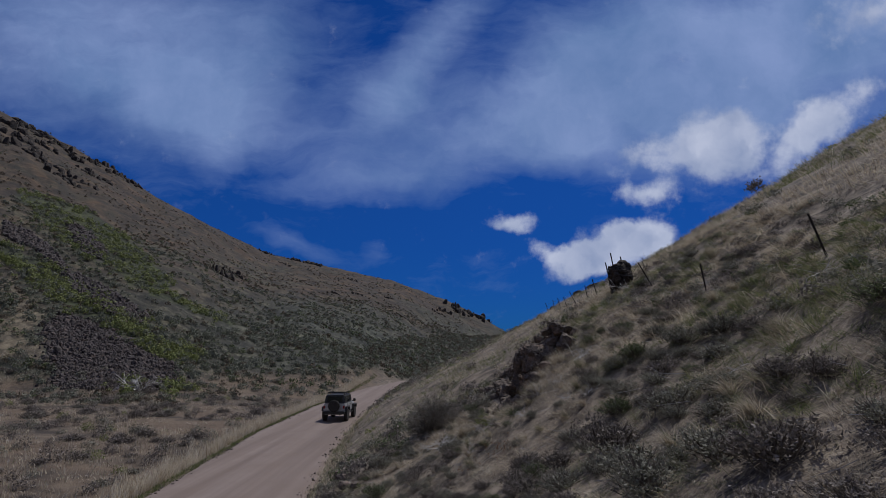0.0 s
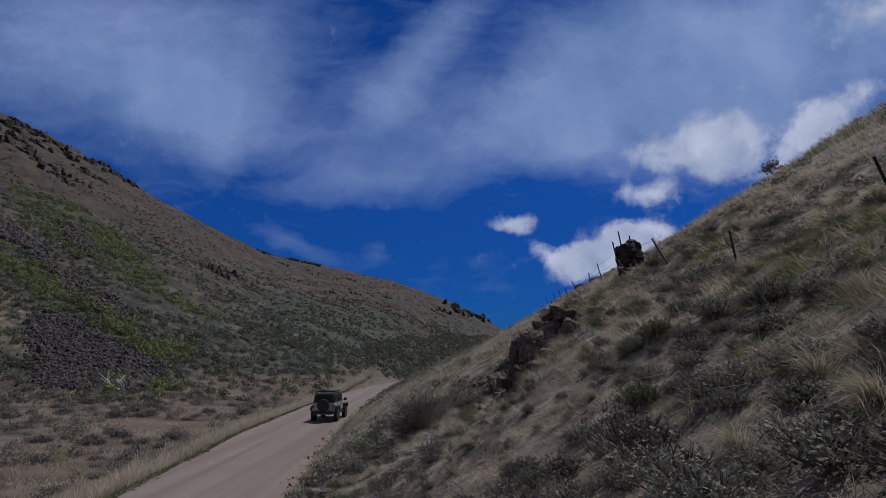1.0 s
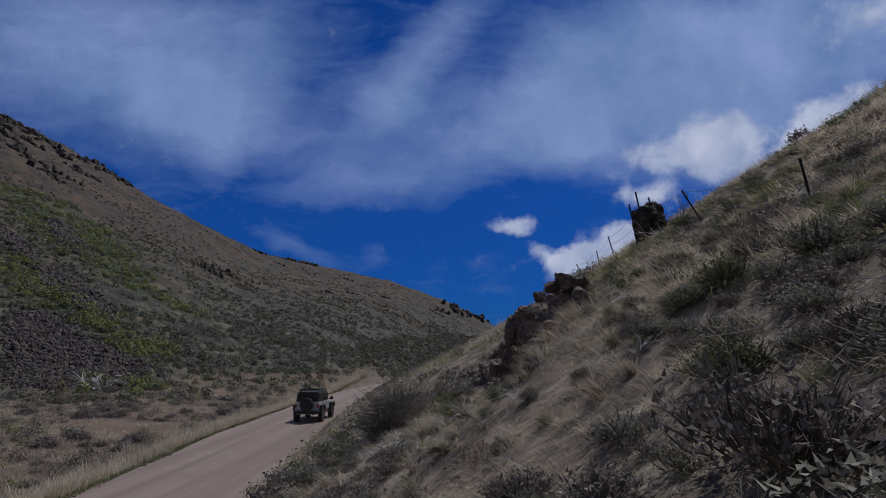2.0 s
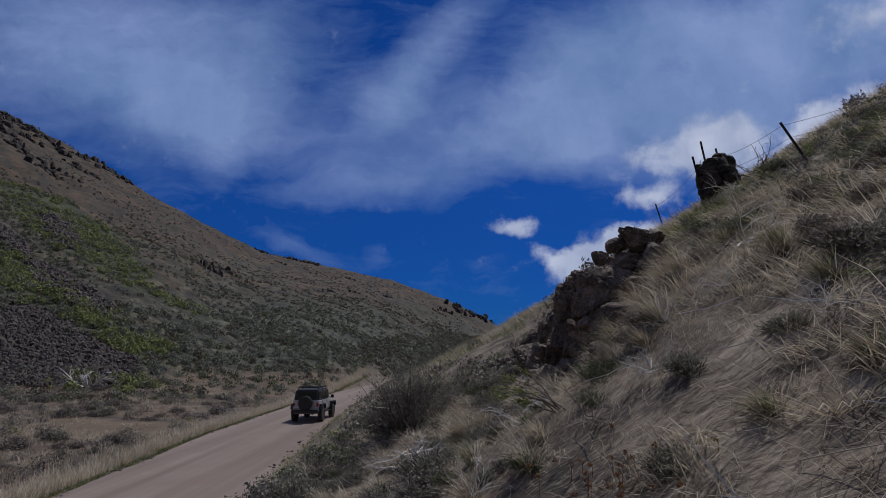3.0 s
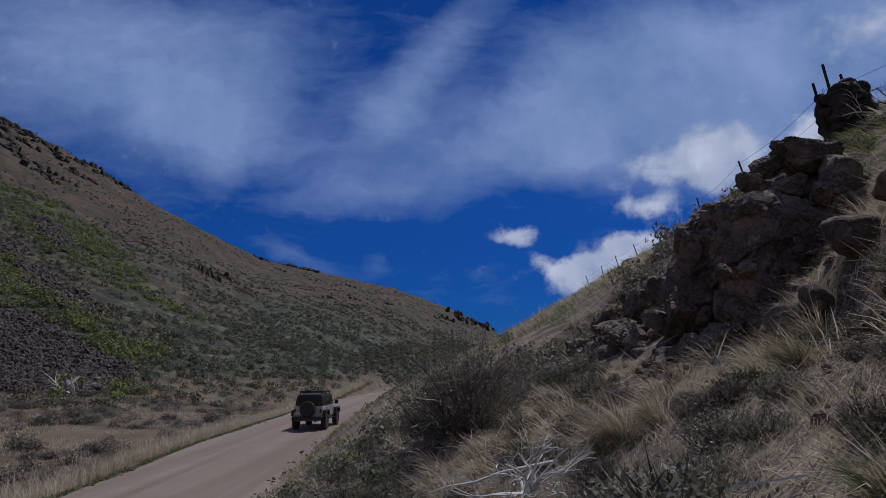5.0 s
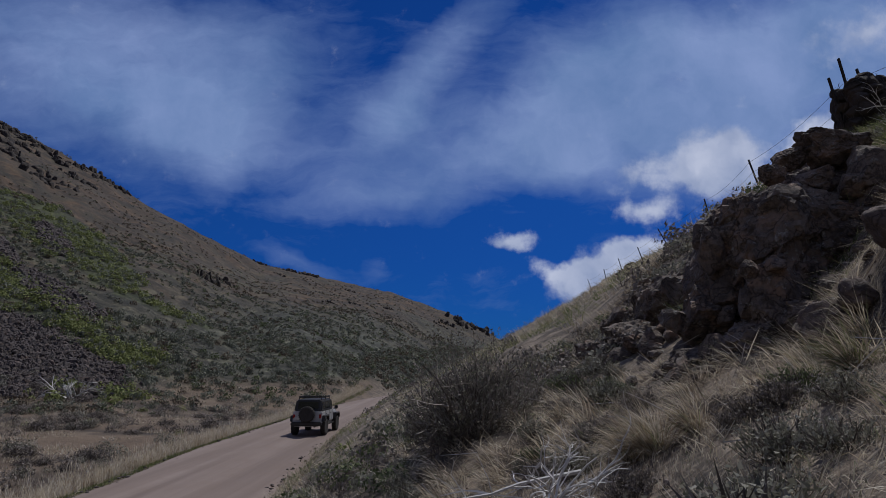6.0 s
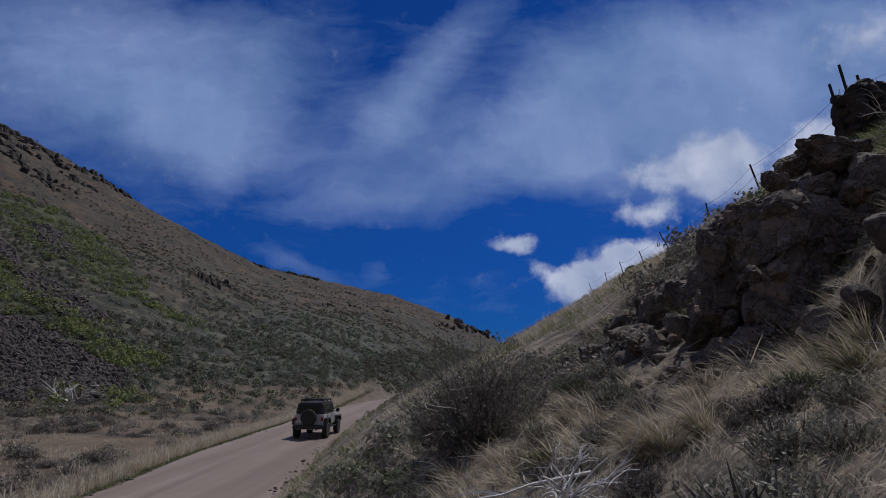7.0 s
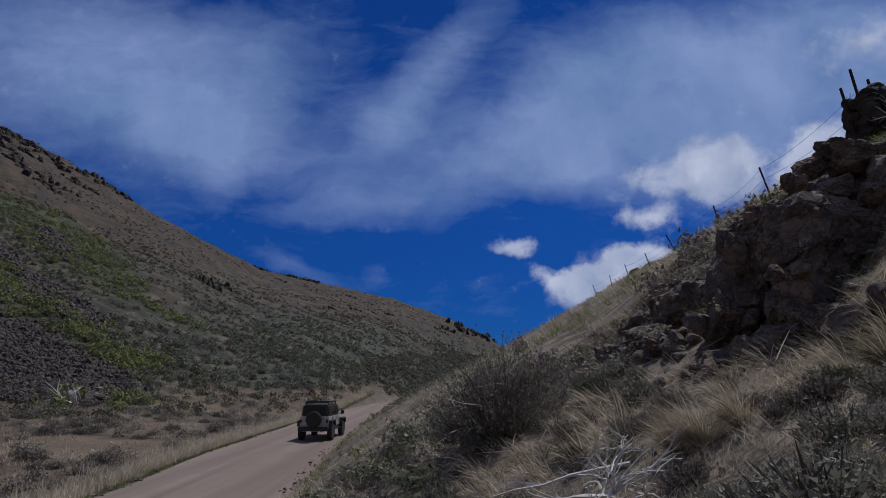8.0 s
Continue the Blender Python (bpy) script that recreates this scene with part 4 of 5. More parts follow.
def shrub_field(name, rows, mats, label, rng, clumps=60, clump=0.2, high=0.58):
    """Many shrubs too far off to pick apart: x, y, size, slot."""
    pile = Pile()
    base = [mound_arrays(np.random.default_rng(600 + k), 1.0, high, clumps, clump) for k in range(6)]
    for x, y, z, size, slot in rows:
        v, f = base[rng.integers(0, 6)]
        a = rng.uniform(0, 6.28)
        c, s = math.cos(a), math.sin(a)
        w = v @ np.array([[c, s, 0], [-s, c, 0], [0, 0, rng.uniform(0.75, 1.2)]]) * size
        pile.add(w + np.array([x, y, z - 0.03]), f, int(slot))
    return stuff(name, pile, mats, label, "shrubs")


SHRUBS = [SAGE, DARKLEAF, BRIGHT]
HILL_SHRUBS = [HILLSAGE, HILLBROWN, HERB]
shrub_field("slope_brush", brush, [SAGE, DARKLEAF, HERB], "low grey-green and brown brush on the hillside", rng, 300, 0.062, 0.36)
# farther along the hillside
x, y = rng.uniform(-5, 30, 2600), rng.uniform(0, 110, 2600)
size = rng.uniform(0.3, 0.75, 2600)
keep = (x > road_right(y) + 0.9) & ((y > 22) | (x > 9.7)) & (fbm(x / 3, y / 3, 2, 73) > 0.43) & (y > 1.0) & ((x < 20) | (y > 30)) & ((x > 10) | (y > 45) | (rng.uniform(0, 1, 2600) < 0.4))
x, y, size = x[keep], y[keep], size[keep]
shrub_field("hillside_shrubs", np.stack([x, y, land(x, y), size, rng.choice(3, len(x), p=[0.55, 0.35, 0.10])], 1), SHRUBS, "grey-green and brown shrubs covering the hillside", rng, 110, 0.10, 0.38)

y = rng.uniform(46, 150, 1500)
x = road_right(y) + 0.5 + np.abs(rng.normal(0, 6.0, 1500))
shrub_field("roadside_brush", np.stack([x, y, land(x, y), rng.uniform(0.35, 0.95, len(x)), rng.choice(3, len(x), p=[0.45, 0.47, 0.08])], 1), SHRUBS, "grey and brown brush beside the road", rng, 60, 0.13, 0.45)

# behind the drone's start
x, y = rng.uniform(-3, 16, 420), rng.uniform(-26, 1.4, 420)
keep = (x > road_right(y) + 0.8) & (np.hypot(x, y) > 1.2)
x, y = x[keep], y[keep]
shrub_field("lower_slope_shrubs", np.stack([x, y, land(x, y), rng.uniform(0.4, 0.9, len(x)), rng.choice(3, len(x), p=[0.55, 0.37, 0.08])], 1), SHRUBS, "grey-green and brown shrubs on the lower hillside", rng, 50, 0.19)
x, y = rng.uniform(-40, -10, 260), rng.uniform(-26, 18, 260)
x, y = x[x < left_edge(y) - 1.6], y[x < left_edge(y) - 1.6]
shrub_field("meadow_brush", np.stack([x, y, land(x, y), rng.uniform(0.5, 1.2, len(x)), rng.choice(3, len(x), p=[0.5, 0.42, 0.08])], 1), SHRUBS, "low grey brush on the flat behind", rng, 60, 0.17)

# where the valley bends away
x, y = rng.uniform(-12, 60, 5000), rng.uniform(95, 240, 5000)
keep = (x > road_right(y) + 0.8) & (x < road_right(y) + 34)
x, y = x[keep], y[keep]
shrub_field("bend_shrubs", np.stack([x, y, land(x, y), rng.uniform(0.6, 1.5, len(x)), rng.choice(3, len(x), p=[0.5, 0.42, 0.08])], 1), HILL_SHRUBS, "grey and brown brush where the valley bends", rng, 40, 0.22)
y = rng.uniform(100, 270, 3600)
x = road_right(y) + rng.uniform(-10, 3, 3600)
keep = land(x, y) > 0.008 * y + 0.30
x, y = x[keep], y[keep]
shrub_field("valley_brush", np.stack([x, y, land(x, y), rng.uniform(0.5, 1.3, len(x)), rng.choice(3, len(x), p=[0.56, 0.38, 0.06])], 1), HILL_SHRUBS, "grey and brown brush at the foot of the far hill", rng, 40, 0.2)
x, y = rng.uniform(-44, -11, 620), rng.uniform(17, 60, 620)
keep = (x < left_edge(y) - 1.8) & (fbm(x / 4, y / 4, 2, 76) > 0.40)
x, y = x[keep], y[keep]
shrub_field("flat_brush", np.stack([x, y, land(x, y), rng.uniform(0.4, 1.1, len(x)), rng.choice(3, len(x), p=[0.36, 0.60, 0.04])], 1), SHRUBS, "low grey and brown brush on the flat beside the road", rng, 300, 0.062)

# the flat beside the road, shrub by shrub
count = 0
while count < 120:
    x, y = rng.uniform(-44, -11.5), rng.uniform(20, 62)
    off = float(left_edge(y)) - x
    if off < 1.6 or float(fbm(np.array([x / 5]), np.array([y / 5]), 2, 75)[0]) < 0.36:
        continue
    count += 1
    size = rng.uniform(0.8, 1.9)
    bush(rng.choice(["sage", "dark", "green"], p=[0.20, 0.77, 0.03]), rng.integers(0, 9), x, y, size, rng.uniform(0, 360), "shrubs on the flat beside the road", rng.uniform(0.5, 0.8))
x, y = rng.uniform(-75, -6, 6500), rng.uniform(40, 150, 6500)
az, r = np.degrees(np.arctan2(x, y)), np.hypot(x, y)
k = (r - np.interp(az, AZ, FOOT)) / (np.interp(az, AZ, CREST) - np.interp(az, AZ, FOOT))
keep = (k > -0.03) & (k < 0.14) & (x < left_edge(y) - 1.5) & (rng.uniform(0, 1, len(x)) < 0.75)
keep &= ~inside(x, y, TALUS)
x, y = x[keep], y[keep]
shrub_field("foot_slope_shrubs", np.stack([x, y, land(x, y), rng.uniform(0.5, 1.3, len(x)), rng.choice(3, len(x), p=[0.68, 0.20, 0.12])], 1), HILL_SHRUBS, "dense grey-green brush along the foot of the hill", rng, 70, 0.14)

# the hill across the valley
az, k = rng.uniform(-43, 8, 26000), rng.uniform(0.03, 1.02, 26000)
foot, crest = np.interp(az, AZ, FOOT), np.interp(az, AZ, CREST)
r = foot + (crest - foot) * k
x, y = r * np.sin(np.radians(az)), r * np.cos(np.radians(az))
patchy = fbm(x / 9, y / 9, 3, 81)
dense = np.interp(k, [0, 0.15, 0.35, 0.6, 1.0], [1.0, 1.0, 0.8, 0.22, 0.14])
keep = (rng.uniform(0, 1, len(x)) < dense * np.clip((patchy - 0.30) * 4, 0.1, 1.4)) & (x < left_edge(y) - 1.5) & ~inside(x, y, TALUS)
for poly in SCREE_STRIPS:
    keep &= ~(inside(x, y, poly) & (rng.uniform(0, 1, len(x)) < 0.8))
x, y, k = x[keep], y[keep], k[keep]
slot = rng.choice(3, len(x), p=[0.72, 0.16, 0.12])
slot = np.where((k > 0.4) & (rng.uniform(0, 1, len(x)) < 0.7), 1, slot)
shrub_field("far_hill_shrubs", np.stack([x, y, land(x, y), rng.uniform(0.45, 1.1, len(x)) * np.interp(k, [0, 0.4, 1], [1, 0.9, 0.8]), slot], 1), HILL_SHRUBS, "scattered grey-green and brown shrubs on the far hillside", rng, 40, 0.20)
pile_rows = []
for poly, many in zip(GREEN_BANDS, (1500, 900, 60)):
    px, py = np.array(poly).T
    x, y = rng.uniform(px.min(), px.max(), many * 3), rng.uniform(py.min(), py.max(), many * 3)
    keep = inside(x + rng.normal(0, 1.0, len(x)), y + rng.normal(0, 1.0, len(x)), poly) & (fbm(x / 4, y / 4, 2, 83) > 0.36)
    x, y = x[keep][:many], y[keep][:many]
    pile_rows.append(np.stack([x, y, land(x, y), rng.uniform(0.6, 1.4, len(x)), rng.choice(2, len(x), p=[0.78, 0.22])], 1))
shrub_field("green_thickets", np.concatenate(pile_rows), [BRIGHT, HILLSAGE], "bands of fresh green thicket climbing the hillside", rng, 46, 0.17)

# ---- scree and crags across the valley ----
def stones(name, x, y, size, mat, label, rng, sink=0.2, flat=0.7):
    pile = Pile()
    base = [rock_arrays(np.random.default_rng(700 + k), 1, 6, 0.4, 0.0) for k in range(6)]
    z = land(x, y)
    for i in range(len(x)):
        v, f = base[rng.integers(0, 6)]
        m = np.array(Euler(rng.uniform(0, 6.28, 3)).to_matrix())
        w = (v * np.array([1.2, 0.9, flat])) @ m.T * size[i]
        pile.add(w + np.array([x[i], y[i], z[i] + size[i] * (flat - sink) * 0.5]), f)
    return stuff(name, pile, mat, label, "stones")


px, py = np.array(TALUS).T
x, y = rng.uniform(px.min(), px.max(), 20000), rng.uniform(py.min(), py.max(), 20000)
keep = inside(x + rng.normal(0, 0.5, 20000), y + rng.normal(0, 0.5, 20000), TALUS)
x, y = x[keep][:7000], y[keep][:7000]
stones("talus", x, y, rng.gamma(2.2, 0.045, len(x)) + 0.07, SCREE, "fan of loose dark purplish scree stones", rng)
rows = []
for poly in SCREE_STRIPS:
    px, py = np.array(poly).T
    x, y = rng.uniform(px.min(), px.max(), 2400), rng.uniform(py.min(), py.max(), 2400)
    keep = inside(x, y, poly)
    rows.append(np.stack([x[keep][:650], y[keep][:650]]))
x, y = np.concatenate(rows, 1)
stones("scree_strip", x, y, rng.uniform(0.2, 0.6, len(x)), SCREE, "narrow strips of dark scree between thickets", rng)
x, y = rng.uniform(-9, -3.2, 900), rng.uniform(12, 40, 900)
keep = (np.abs(x - road_right(y) - 0.5) < 0.55)
x, y = x[keep], y[keep]
stones("bank_stones", x, y, rng.uniform(0.03, 0.11, len(x)), PINKSTONE, "small broken stones along the road bank", rng, 0.4)

x, y = rng.uniform(-2.5, 4.0, 900), rng.uniform(9.5, 16.5, 900)
keep = (x > road_right(y) + 0.6) & (fbm(x / 0.9, y / 0.9, 2, 87) > 0.42) & ((x < 0.2) | (y > 12.5))
x, y = x[keep], y[keep]
stones("slope_clods", x, y, rng.gamma(2.0, 0.007, len(x)) + 0.006, PINKSTONE, "small reddish stones and clods on the bare slope", rng, 0.5)
y = rng.uniform(14, 75, 520)
edge = rng.uniform(0, 1, 520) < 0.6
x = np.where(edge, left_edge(y) + np.abs(rng.normal(0, 0.16, 520)), road_right(y) - np.abs(rng.normal(0, 0.14, 520)))
pile = Pile()
for k in range(520):
    v, f = rock_arrays(np.random.default_rng(5000 + k % 9), 1, 6, 0.4, 0.0)
    w = rng.gamma(2.0, 0.011) + 0.010
    pile.add(v * np.array([1.2, 1.0, 0.6]) * w + np.array([x[k], y[k], 0.008 * y[k] + 0.10 + w * 0.3]), f)
stuff("road_gravel", pile, SCREE, "loose dark stones along the edges of the gravel road", "stones")

RIM_CRAGS = [  # azimuth, distance along the slope from foot to crest, width, height
    (-39.5, 0.86, 10, 7), (-38.5, 0.74, 9, 6), (-37.2, 0.66, 8, 6), (-35.2, 0.60, 8, 5), (-33.8, 0.63, 6, 4), (-34.8, 0.86, 9, 5), (-33.0, 0.90, 8, 5), (-31.8, 0.93, 8, 4.5),
    (-36.5, 0.92, 10, 5), (-38.2, 0.96, 9, 5), (-30.6, 0.96, 7, 4), (-32.2, 0.78, 6, 4), (-29.6, 0.97, 5, 3), (-40.5, 0.68, 9, 7), (-37.0, 0.80, 6, 4), (-33.6, 0.76, 5, 3.5)]
SLOPE_CRAGS = [
    (-21.9, 0.42, 4.4, 5.0), (-20.6, 0.46, 4.6, 4.4), (-13.4, 0.96, 8, 4.0), (-14.6, 0.95, 6, 3.4), (-17.6, 0.98, 5, 2.6), (-15.8, 0.86, 4, 2.4), (-9.2, 0.80, 3, 2.2),
    (1.9, 0.86, 9, 7.0), (2.8, 0.93, 8, 6.5), (0.4, 0.72, 5, 3.6), (-0.4, 0.66, 4, 2.6), (3.8, 0.95, 5, 3), (-5.6, 0.60, 3, 2.0), (-11.0, 0.52, 3, 2.0), (-8.6, 0.55, 2.6, 2.2)]
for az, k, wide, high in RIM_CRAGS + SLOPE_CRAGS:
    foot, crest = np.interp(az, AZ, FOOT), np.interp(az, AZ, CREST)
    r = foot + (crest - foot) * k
    wide, high = wide * 1.5, high * 1.35
    crag = thing("crag", "dark broken rock crag standing out of the far hillside", "rock", pose(r * math.sin(radians(az)), r * math.cos(radians(az)), 0), "crags on the far hill")
    for i in range(16):
        dx, dy = rng.normal(0, wide * 0.28), rng.normal(0, wide * 0.15)
        s = rng.uniform(0.05, 0.17) * wide
        v, f = rock_arrays(np.random.default_rng(int(rng.integers(0, 9999))), 2, 14, 0.85, 0.10)
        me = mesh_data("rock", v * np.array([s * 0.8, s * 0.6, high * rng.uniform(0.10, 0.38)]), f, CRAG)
        ax, ay = crag.location.x + dx, crag.location.y + dy
        part("rock", me, crag, at=pose(dx, dy, place(ax, ay) - 0.04 * high, *rng.uniform(-22, 22, 2), rng.uniform(0, 360)))

# rocks and small trees on the near skyline
for x, y, s in ((22.0, 52.0, 0.8), (24.0, 56.0, 1.0), (12.2, 46.0, 0.45), (10.5, 44.0, 0.40), (13.6, 49, 0.5), (9.2, 47, 0.35)):
    v, f = rock_arrays(np.random.default_rng(int(x * 10)), 4, 10, 0.5, 0.12)
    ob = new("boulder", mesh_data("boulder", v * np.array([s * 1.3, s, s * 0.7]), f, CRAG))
    ob.matrix_world = pose(x, y, place(x, y) + s * 0.25, 0, -20, x * 30)
    tagged(ob, "dark boulder on the skyline of the slope", "boulder", "boulders on the slope")

# ---- dead wood ----
def dead_bush(x, y, seed, size, mat, name, label, arms=9, depth=2, flat=0.5, radius=0.014, droop=0.03):
    r = np.random.default_rng(seed)
    pile = Pile()
    for k in range(arms):
        a = r.uniform(0, 2 * math.pi)
        branch(pile, r, (r.normal(0, 0.03), r.normal(0, 0.03), 0), (math.cos(a), math.sin(a), r.uniform(0.1, flat)), size * r.uniform(0.5, 1.0), radius, depth, 0.55, droop)
    ob = new(name, pile.mesh(name, mat, False))
    ob.matrix_world = pose(x, y, place(x, y) + (0.07 if radius < 0.03 else 0.02), 0, -18 if x > -4 else 0, 0)
    return tagged(ob, label, "dead shrub")


dead_bush(-0.02, 14.1, 41, 0.42, BLEACHED, "dead_shrub", "bleached white dead branches lying on the slope", 12, 2, 0.9, 0.0085, 0.0)
dead_bush(1.15, 11.1, 44, 0.34, BARK, "dead_shrub", "bare brown dead twigs in the grass", 7, 2, 0.8, 0.004)
dead_bush(6.75, 18.9, 45, 0.75, BARK, "dead_shrub", "bare dark dead shrub beside the fence anchor", 9, 2, 1.2, 0.014, 0.0)
dead_bush(5.9, 18.2, 46, 0.42, BLEACHED, "dead_shrub", "bare pale dead shrub before the fence anchor", 8, 2, 0.5, 0.010, 0.0)
dead_bush(2.9, 12.6, 47, 0.5, BLEACHED, "dead_shrub", "bleached white dead branches lying on the slope", 8, 2, 0.7, 0.008)
dead_bush(-0.9, 9.0, 48, 0.4, BLEACHED, "dead_shrub", "bleached white dead branches lying on the slope", 8, 2, 0.7, 0.008)
dead_bush(-29.0, 55.3, 49, 2.0, BLEACHED, "dead_shrub", "bleached dead branches at the foot of the scree", 12, 2, 0.9, 0.06, 0.0)
for k in range(34):
    r = np.random.default_rng(1000 + k)
    x, y = r.uniform(-2.4, 8), r.uniform(2, 20)
    if min(math.hypot(x - p[1], y - p[2]) for p in PATH) < 1.5 or (x < 2.8 and y > 11):
        continue
    dead_bush(x, y, 1000 + k, r.uniform(0.25, 0.55), BLEACHED if k % 3 else BARK, "dead_shrub", "bare dry twigs lying in the grass", 5, 1, 0.6, 0.006)

r = np.random.default_rng(91)
limb = Pile()
branch(limb, r, (0.55, -0.08, 0.06), (-1.0, 0.15, 0.05), 0.95, 0.012, 1, 0.45, 0.02)
ob = tagged(new("fallen_limb", limb.mesh("fallen_limb", BLEACHED)), "long bleached crooked limb lying below the shrub", "branch")
ob.matrix_world = pose(-0.35, 14.55, place(0.1, 14.5) + 0.06)

# ---- grass ----
def tufts(x, y, rng, per, height, mat_slots, width, lean=(0.35, 1.35), way=math.pi, spread=0.9, radius=0.10):
    height = np.asarray(height) * np.clip(0.30 + 0.5 * np.maximum(np.hypot(x + 0.1, y - 13.8) - 0.4, 0), 0.3, 1.0)
    n = len(x)
    total = n * per
    cx, cy = np.repeat(x, per), np.repeat(y, per)
    a, d = rng.uniform(0, 2 * np.pi, total), radius * np.sqrt(rng.uniform(0, 1, total))
    rx, ry = cx + np.cos(a) * d, cy + np.sin(a) * d
    root = np.stack([rx, ry, land(rx, ry) - 0.01], 1)
    high = np.repeat(height, per) * rng.uniform(0.5, 1.15, total)
    tilt = np.repeat(rng.uniform(*lean, n), per) + rng.normal(0, 0.28, total)
    comb = np.repeat(way + rng.normal(0, spread * 0.8, n), per) + rng.normal(0, 0.30, total)
    turn = np.where(rng.uniform(0, 1, total) < 0.8, comb, a)
    v, f = blades(root, high, turn, np.clip(tilt, 0.05, 1.5), rng.uniform(0.05, 0.7, total), np.repeat(np.broadcast_to(width, n), per) * rng.uniform(0.7, 1.3, total), rng)
    return v, f, np.repeat(np.repeat(mat_slots, per), 3)


def grass(name, batches, label):
    v, f, m, off = [], [], [], 0
    for a, b, c in batches:
        v.append(a)
        f.append(b + off)
        m.append(c)
        off += len(a)
    me = mesh_data(name, np.concatenate(v), np.concatenate(f), [STRAW, PALE, GREEN], False, np.concatenate(m))
    return tagged(new(name, me), label, "grass", kind="stuff")


def scatter(x0, x1, y0, y1, n, test):
    x, y = rng.uniform(x0, x1, n), rng.uniform(y0, y1, n)
    keep = test(x, y)
    return x[keep], y[keep]


def on_slope(x, y):
    bare = (x > 1.9) & (x < 3.2) & (y > 16.1) & (y < 17.6)
    bank = (x - road_right(y) < 3.9) & (y > 11) & (rng.uniform(0, 1, len(x)) < 0.6)
    thin = (np.hypot(x - 0.7, y - 13.7) < 2.1) & (rng.uniform(0, 1, len(x)) < 0.55)
    return (x > road_right(y) + 0.5) & ~bare & ~bank & ~thin & (fbm(x / 1.5, y / 1.1, 2, 71) < 0.60)


def slots(x, y, p_pale=0.18):
    g = fbm(x / 3.5, y / 3.5, 2, 93)
    s = np.where(rng.uniform(0, 1, len(x)) < p_pale, 1, 0)
    return np.where((g > 0.43) & (rng.uniform(0, 1, len(x)) < 0.6), 2, s)


near = []


def reach(x, y):
    """How far a place is from the drone's way."""
    return np.min([np.hypot(x - p[1], y - p[2]) for p in PATH], axis=0)


x, y = scatter(-4, 9.5, 1.0, 22, 4600, on_slope)
r = reach(x, y)
near.append(tufts(x, y, rng, 30, np.clip(0.6 + r / 9, 0.6, 1.0) * rng.uniform(0.14, 0.42, len(x)), slots(x, y, 0.4), np.clip(0.003 + 0.0010 * r, 0.0034, 0.0100), (0.8, 1.4), math.pi, 0.8, 0.09))
x, y = scatter(-4, 9.5, 1.0, 22, 4200, on_slope)
keep = reach(x, y) > 0.4
x, y = x[keep], y[keep]
near.append(tufts(x, y, rng, 18, rng.uniform(0.14, 0.34, len(x)), slots(x, y, 0.45), np.clip(0.0013 * reach(x, y), 0.0036, 0.0110), (1.2, 1.5), math.pi, 0.8, 0.16))
x, y = scatter(-3.2, 6.0, 2.0, 16.5, 4200, lambda x, y: x > road_right(y) + 0.5)
near.append(tufts(x, y, rng, 13, rng.uniform(0.06, 0.20, len(x)), slots(x, y, 0.4), 0.0032, (1.1, 1.5), math.pi, 2.0, 0.17))
x, y = scatter(-1.6, 3.4, 11.2, 16.0, 1700, lambda x, y: (x > road_right(y) + 1.0) & (reach(x, y) > 0.5))
near.append(tufts(x, y, rng, 17, rng.uniform(0.05, 0.19, len(x)), np.where(rng.uniform(0, 1, len(x)) < 0.4, 1, 0), 0.0027, (1.25, 1.52), math.pi, 3.0, 0.17))
grass("hillside_grass", near, "matted dry grass with some green blades on the near hillside")
mid = []
x, y = scatter(-6.5, 16, 20, 48, 3700, lambda x, y: on_slope(x, y))
mid.append(tufts(x, y, rng, 12, rng.uniform(0.25, 0.5, len(x)), slots(x, y, 0.45), 0.014, (0.5, 1.4), math.pi, 0.7, 0.26))
x, y = scatter(9, 20, 3, 34, 3000, lambda x, y: on_slope(x, y))
mid.append(tufts(x, y, rng, 12, rng.uniform(0.25, 0.5, len(x)), slots(x, y, 0.45), 0.013, (0.5, 1.4), math.pi, 0.7, 0.26))
x, y = scatter(-8, 30, 48, 150, 5600, lambda x, y: on_slope(x, y))
mid.append(tufts(x, y, rng, 10, rng.uniform(0.3, 0.6, len(x)), slots(x, y, 0.3), 0.03, radius=0.35))
grass("upper_slope_grass", mid, "dry tan grass over the upper and farther hillside")
flat = []
x, y = scatter(-46, -9, 14, 70, 8500, lambda x, y: (x < left_edge(y) - 0.9) & (fbm(x / 3, y / 3, 2, 95) > 0.38))
flat.append(tufts(x, y, rng, 12, rng.uniform(0.15, 0.38, len(x)), np.where(rng.uniform(0, 1, len(x)) < 0.45, 1, 0), 0.019, (0.1, 0.9), math.pi, 3.0, 0.3))
grass("flat_grass", flat, "short tan dry grass on the flat beside the road")
verge = []
y = rng.uniform(10, 92, 2000)
off = np.abs(rng.normal(0, 0.55, 2000)) + 0.55
x = left_edge(y) - off
tall = fbm(x / 2, y / 3, 2, 97)
keep = tall > 0.36
verge.append(tufts(x[keep], y[keep], rng, 11, 0.25 + 0.7 * tall[keep], np.ones(keep.sum(), int), 0.017, (0.05, 0.5), math.pi, 3.0, 0.16))
y = rng.uniform(10, 96, 1800)
x = left_edge(y) - rng.uniform(0.12, 0.6, 1800)
verge.append(tufts(x, y, rng, 12, rng.uniform(0.08, 0.2, 1800), np.full(1800, 2), 0.014, (0.1, 0.9), math.pi, 3.0, 0.16))
y = rng.uniform(12, 90, 1500)
x = road_right(y) + rng.uniform(0.1, 1.0, 1500)
